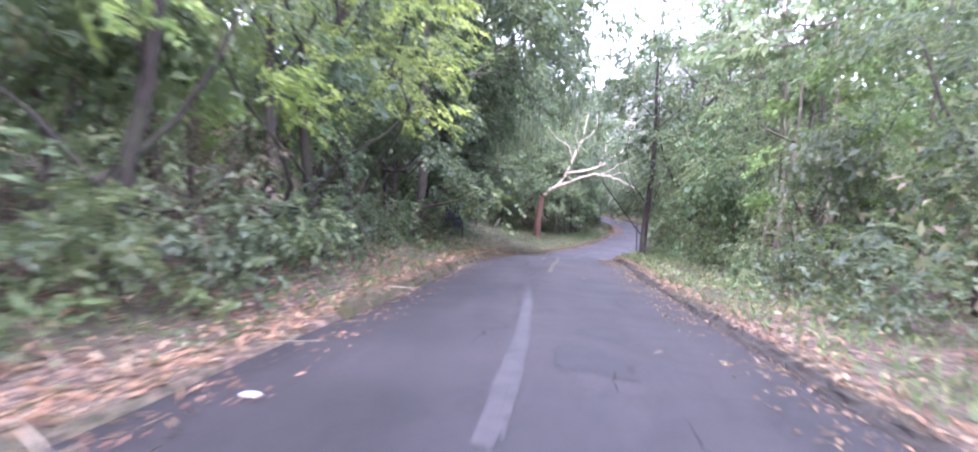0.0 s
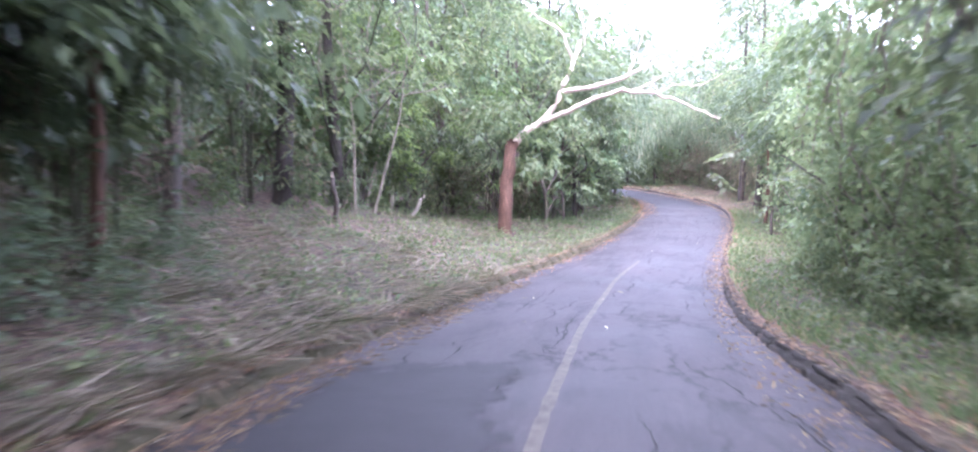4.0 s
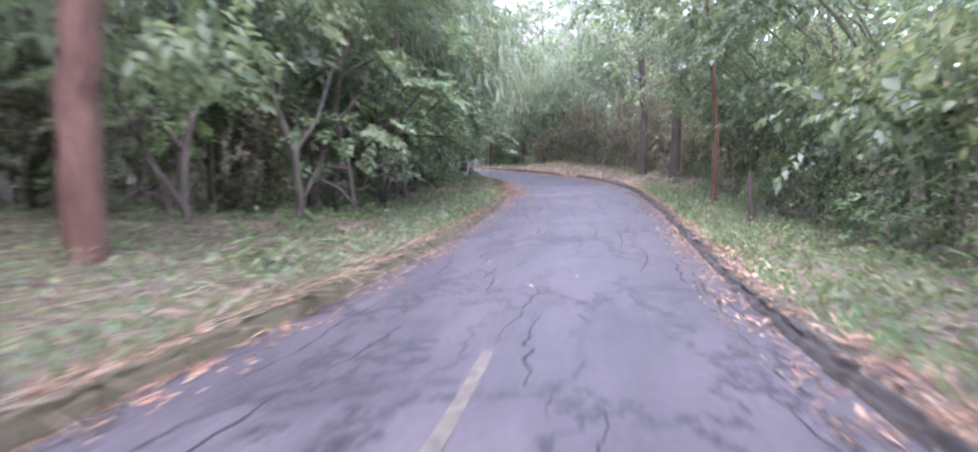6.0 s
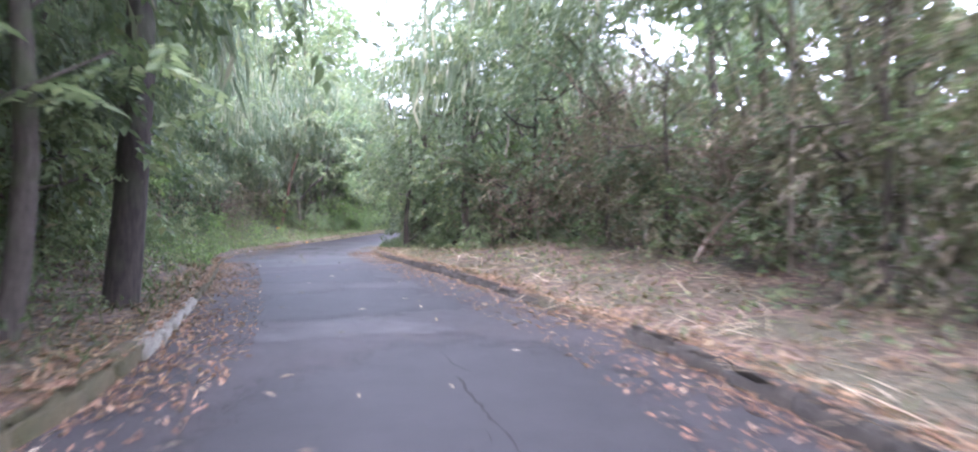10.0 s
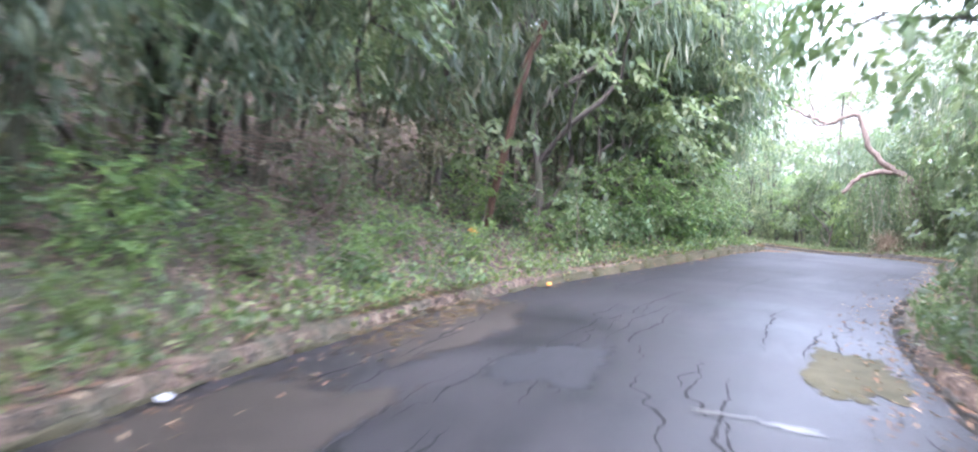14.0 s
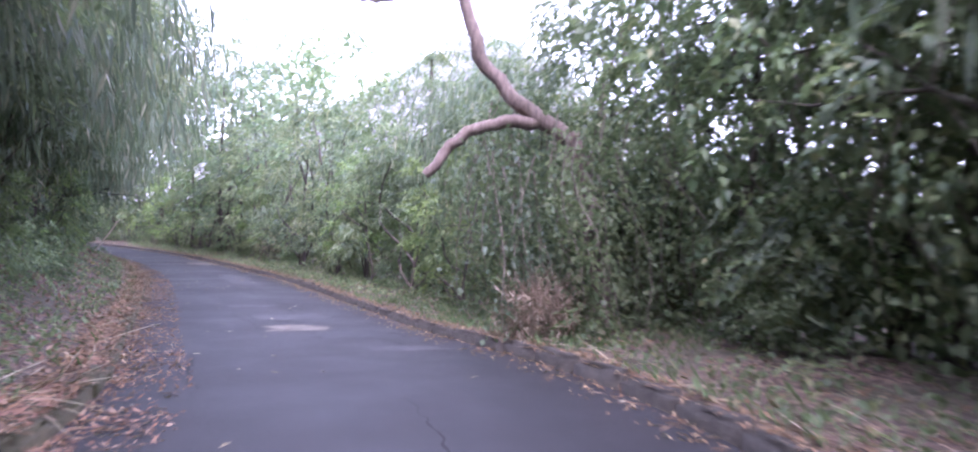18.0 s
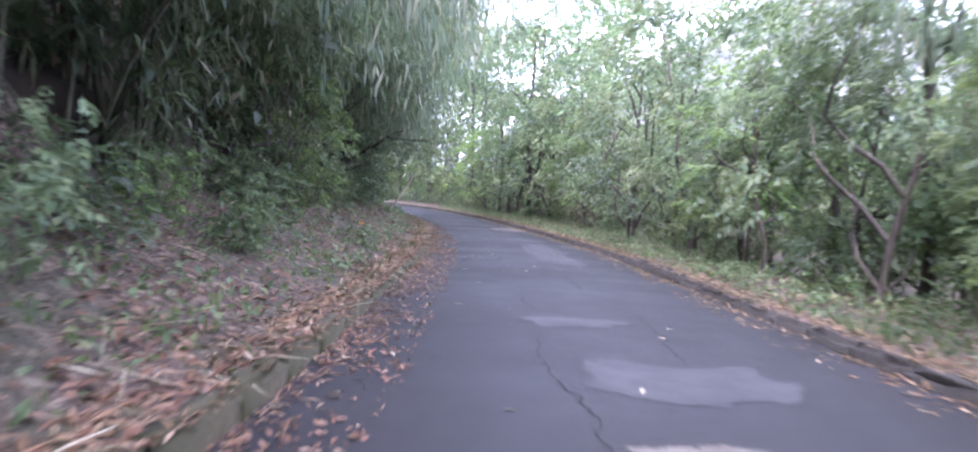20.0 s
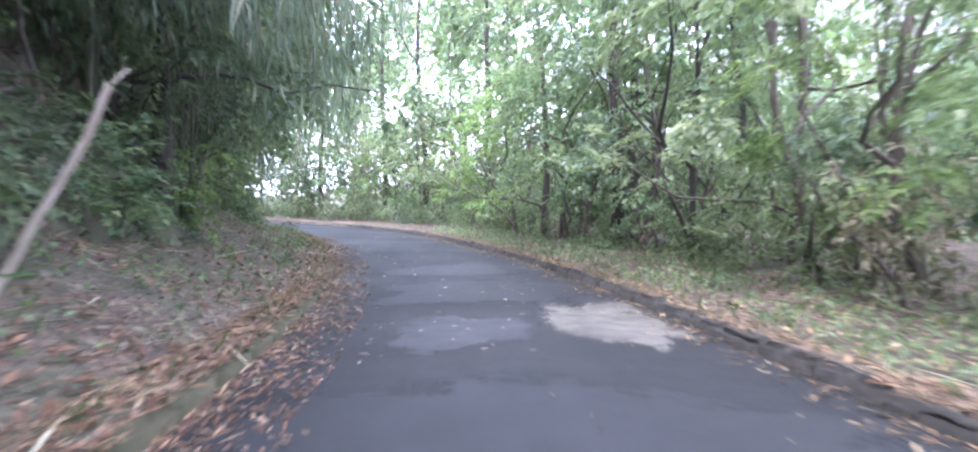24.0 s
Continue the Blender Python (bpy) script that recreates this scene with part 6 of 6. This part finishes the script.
def snag():
    rng = np.random.default_rng(61)
    t = thing("leaning_dead_tree", "bare crooked brown tree leaning out over creeper-covered bushes", "tree")
    x, y, _ = (float(v) for v in on_road(168.2, 3.26))
    limbs = [("trunk", [(2.2, -.3), (2.1, .6), (1.95, 1.83), (1.64, 3.21), (1.07, 3.7), (.43, 4.11), (-.21, 4.92), (-.53, 5.9), (-.69, 6.3), (-1.1, 6.27), (-1.83, 5.94), (-2.48, 6.11), (-3.13, 6.44), (-3.94, 6.87)], .2, .05, .0),
             ("branch", [(-2.48, 6.11), (-2.64, 6.65), (-2.88, 7.3), (-2.7, 7.9)], .06, .02, .1),
             ("branch", [(-1.83, 5.94), (-2.4, 5.83), (-2.72, 6.24), (-2.9, 6.7)], .06, .02, -.1),
             ("branch", [(.9, 3.75), (.1, 3.66), (-.55, 3.33), (-1.12, 2.66)], .13, .09, -.1),
             ("branch", [(-.69, 6.3), (-1.2, 6.9), (-1.0, 7.6), (-.5, 8.1)], .05, .015, .3),
             ("branch", [(-3.13, 6.44), (-3.6, 7.1), (-3.5, 7.9)], .04, .012, .2)]
    bole = t
    for name, points, r0, r1, depth in limbs:
        ob = part(name, tube([polyline(points, r0, r1, depth, rng)], 9, .08, rng), BARK_SNAG, bole)
        bole = ob if name == "trunk" else bole
    t.matrix_basis = pose(x, y, 5.7, 0, 0, -26.3)


BARK_SNAG = bark("weathered_wood", (.09, .066, .055), (.25, .19, .16), 5)
dead_tree()
snag()
for s, o, size, turn in ((166.4, 4.3, .6, 70), (167.6, 3.9, .62, 60), (168.3, 4.6, .75, 120), (169.5, 5.2, .8, 140), (166.8, 5.4, .7, 100), (140.2, 4.7, .75, 60), (139.8, 5.0, .8, 150), (62, 5.5, 1.1, 90), (66, 5.3, 1.1, 80), (70, 5.2, 1.0, 100)):
    plant(KINDS["curtain"][int(s) % 2], s, o, size, turn)
plant(KINDS["pole"][1], 140.0, 4.3, .9, 200, .1, None, (0, 9))
plant(KINDS["bush"][2], 163.5, 5.4, .75, 20)


def straw_clump(s, o, seed, height=1.5):
    rng = np.random.default_rng(seed)
    t = thing("dead_grass_clump", "upright clump of dry straw-brown dead stalks", "dry brush")
    paths = []
    for i in range(70):
        a, r = rng.uniform(0, 6.28), rng.uniform(0, .5)
        b = np.array([math.cos(a) * r * .6, math.sin(a) * r * .6, -.05])
        paths.append(bend(b, b + np.array([rng.normal(0, .35), rng.normal(0, .35), height * rng.uniform(.4, 1)]), .014, .005, 4, rng, .1))
    part("tuft", tube(paths, 3), DRYSTALK, t, "", "stuff")
    p = rng.normal(0, 1, (700, 3)) * np.array([.3, .3, .26]) + np.array([0, 0, .35])
    part("dead_leaf_mass", leaves(np.maximum(p, [-9, -9, .02]), unit(rng, 700) + np.array([0, 0, -.3]), .3, .03, rng, .1, .2), STRAW, t, "", "stuff")
    x, y, z = (float(v) for v in ground_at(s, o))
    t.matrix_basis = pose(x, y, z, 0, 0, 0)


DRYSTALK = bark("dry_stalk", (.2, .14, .1), (.42, .32, .24), 9)
straw_clump(166.3, 3.4, 62, 1.25)
straw_clump(167.3, 3.9, 63, 1.1)


def stick(name, label, category, s, o, length, r0, r1, mat, tilt, seed, broken=True):
    rng = np.random.default_rng(seed)
    t = thing(name, label, category)
    part("stem", tube([bend((0, 0, -.25), (0, 0, length), r0, r1, 7, rng, .02)], 8, .12, rng), mat, t)
    if broken:
        part("broken_top", tube([bend((0, 0, length - .05), (.06, 0, length + .18), r1 * .8, .01, 4, rng, .05)], 5, .2, rng), BARK_PALE, t, "splintered pale top")
    x, y, z = (float(v) for v in ground_at(s, o))
    t.matrix_basis = pose(x, y, z, *tilt)


stick("tree_stump", "short cut pale-topped stump on the bank", "stump", 72.0, -8.6, .85, .1, .09, BARK_STEM, (0, 4, 0), 1)
stick("tree_stump", "short leaning broken stump on the bank", "stump", 73.0, -8.3, .8, .09, .07, BARK_STEM, (0, 28, 15), 2)
stick("tree_stump", "short cut stump beside the lane", "stump", 66.8, -7.6, 1.2, .07, .06, BARK, (0, -3, 0), 3)
stick("broken_post", "dark broken tree stub on the grass verge", "stump", 85.0, 4.3, 1.3, .08, .06, BARK_DARK, (0, 1, 0), 4, False)
stick("leaning_dead_tree", "bare reddish trunk leaning across the bank", "dead tree", 145.0, -5.2, 4.6, .1, .07, BARK_RED, (0, 13, -10), 5, False)
stick("leaning_dead_tree", "bleached dead trunk leaning out of the bank", "dead tree", 198.9, -4.3, 2.0, .045, .03, BARK_PALE, (0, 33, 0), 6)
stick("leaning_dead_tree", "thin bare trunk leaning in the thicket", "dead tree", 93.0, -7.4, 4.5, .09, .06, BARK_STEM, (0, 14, 0), 7, False)
stick("leaning_dead_tree", "dead grey branch sloping through dry brush", "dead tree", 114.5, 6.6, 4.6, .05, .02, BARK_PALE, (10, 50, -60), 8, False)


def notice_board():
    t = thing("notice_board", "blank dark board with an arched top on two thin posts", "sign")
    for dx in (-.42, .42):
        part("post", tube([[(dx, 0, -.3, .025), (dx, 0, .8, .025), (dx, 0, 1.75, .022)]], 8), BOARD_POST, t)
    bm = bmesh.new()
    outline = [(-.38, .62), (.38, .62), (.38, 1.45)] + [(.38 * math.cos(a), 1.45 + .28 * math.sin(a)) for a in np.linspace(.3, 2.84, 9)] + [(-.38, 1.45)]
    face = bm.faces.new([bm.verts.new((x, -.02, z)) for x, z in outline])
    top = bmesh.ops.extrude_face_region(bm, geom=[face])
    bmesh.ops.translate(bm, vec=(0, .04, 0), verts=[v for v in top["geom"] if isinstance(v, bmesh.types.BMVert)])
    bmesh.ops.recalc_face_normals(bm, faces=bm.faces)
    part("panel", bm, BOARD, t, "dark blue-black panel")
    x, y, z = (float(v) for v in ground_at(49.9, -4.55))
    t.matrix_basis = pose(x, y, z, 0, 0, -8)


BOARD = plain("dark_board", (.018, .02, .026), .55)
BOARD_POST = plain("rusty_post", (.07, .055, .045), .7, .3)
notice_board()


def litter_piece(name, label, s, o, size, mat, seed, up=.0):
    """A crumpled bit of rubbish: a lumpy, folded closed shape."""
    rng = np.random.default_rng(seed)
    bm = bmesh.new()
    bmesh.ops.create_icosphere(bm, subdivisions=2, radius=.5)
    for v in bm.verts:
        n = noise.noise(v.co * 3 + Vector((seed, 0, 0))) * .35 + rng.normal(0, .05)
        v.co = Vector((v.co.x * size[0], v.co.y * size[1], v.co.z * size[2])) * (1 + n)
    ob = part(name, bm, mat, None, label)
    ob["category"] = "rubbish"
    x, y, z = (float(v) for v in (ground_at(s, o) if abs(o) > table(WIDTH, s) + .2 else on_road(s, o)))
    ob.matrix_basis = pose(x, y, z + size[2] * .4 + up, 0, 0, 40 * seed)


ORANGE = plain("orange_plastic", (.75, .32, .05), .45)
WHITE = plain("white_plastic", (.6, .62, .66), .4)
litter_piece("plastic_bag", "crumpled orange plastic bag lying in the weeds", 144.1, -4.75, (.2, .16, .2), ORANGE, 1)
litter_piece("wrapper", "small orange wrapper by the kerb", 143.4, -2.6, (.22, .1, .07), ORANGE, 2)
litter_piece("plastic_scrap", "pale scrap of plastic by the kerb", 135.7, -2.75, (.16, .1, .035), WHITE, 3)
litter_piece("paper_scrap", "white paper scrap at the road's edge", 24.7, -2.05, (.14, .06, .02), WHITE, 4)
litter_piece("plastic_bag", "faded orange scrap in the leaf litter", 185.8, -4.3, (.17, .13, .09), ORANGE, 5)


def palm():
    rng = np.random.default_rng(66)
    t = thing("palm", "slender far-off palm with a ragged tuft of fronds", "tree")
    part("trunk", tube([bend((0, 0, -.5), (.5, 0, 13), .16, .1, 8, rng, .01)], 7), BARK, t)
    for i in range(11):
        a, up = i * 2.4, rng.uniform(-.5, .8)
        u = np.linspace(0, 1, 9)[:, None]
        way = np.array([math.cos(a), math.sin(a), up])
        p = np.array([.5, 0, 13]) + way * u * 2.2 - np.array([0, 0, 1.3]) * u ** 2
        side = np.cross(way, [0, 0, 1.0])
        side /= np.linalg.norm(side)
        pos = np.repeat(p, 2, 0)
        ways = np.tile(np.stack([side, -side]), (9, 1)) + np.array([0, 0, -.5])
        part("frond", leaves(pos, ways, .8, .12, rng, .1, .2), GREEN, t)
    x, y, z = (float(v) for v in ground_at(196, 13))
    t.matrix_basis = pose(x, y, z, 0, 0, 20)


palm()

# far wooded hills
rng = np.random.default_rng(70)
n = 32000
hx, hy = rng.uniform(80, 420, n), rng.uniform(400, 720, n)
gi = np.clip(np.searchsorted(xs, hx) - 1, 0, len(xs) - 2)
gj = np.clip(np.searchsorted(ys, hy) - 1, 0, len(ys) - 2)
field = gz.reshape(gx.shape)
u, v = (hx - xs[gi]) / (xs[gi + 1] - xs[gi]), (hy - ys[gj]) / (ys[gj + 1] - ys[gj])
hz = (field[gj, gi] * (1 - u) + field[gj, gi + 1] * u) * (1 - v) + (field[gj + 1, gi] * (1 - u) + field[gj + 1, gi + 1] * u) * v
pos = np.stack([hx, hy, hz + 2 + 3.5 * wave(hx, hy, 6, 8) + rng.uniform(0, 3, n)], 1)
far = part("hill_woods", leaves(pos, unit(rng, n) * np.array([1, 1, .2]), 3.0, 2.6, rng), HAZED_LEAF, None, "dense woods covering the far hills", "stuff")
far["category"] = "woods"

# lower woods that run on over the slopes on both sides
for side, high, name in ((-1, 7.0, 81), (1, 3.2, 82)):
    rng = np.random.default_rng(name)
    n = 15000
    s, d = rng.uniform(8, END - 2, n), rng.uniform(22, 75, n)
    x, y, z = ground_at(s, side * d)
    pos = np.stack([x, y, z + high * rng.uniform(0, 1, n) ** .7 * (.7 + .3 * wave(s, d, 6, 3))], 1)
    slope = part("slope_woods", leaves(pos, unit(rng, n) * np.array([1, 1, .5]), 2.0, 1.5, rng), GREEN, None, "unbroken green woods on the slope beyond the lane", "stuff")
    slope["category"] = "woods"
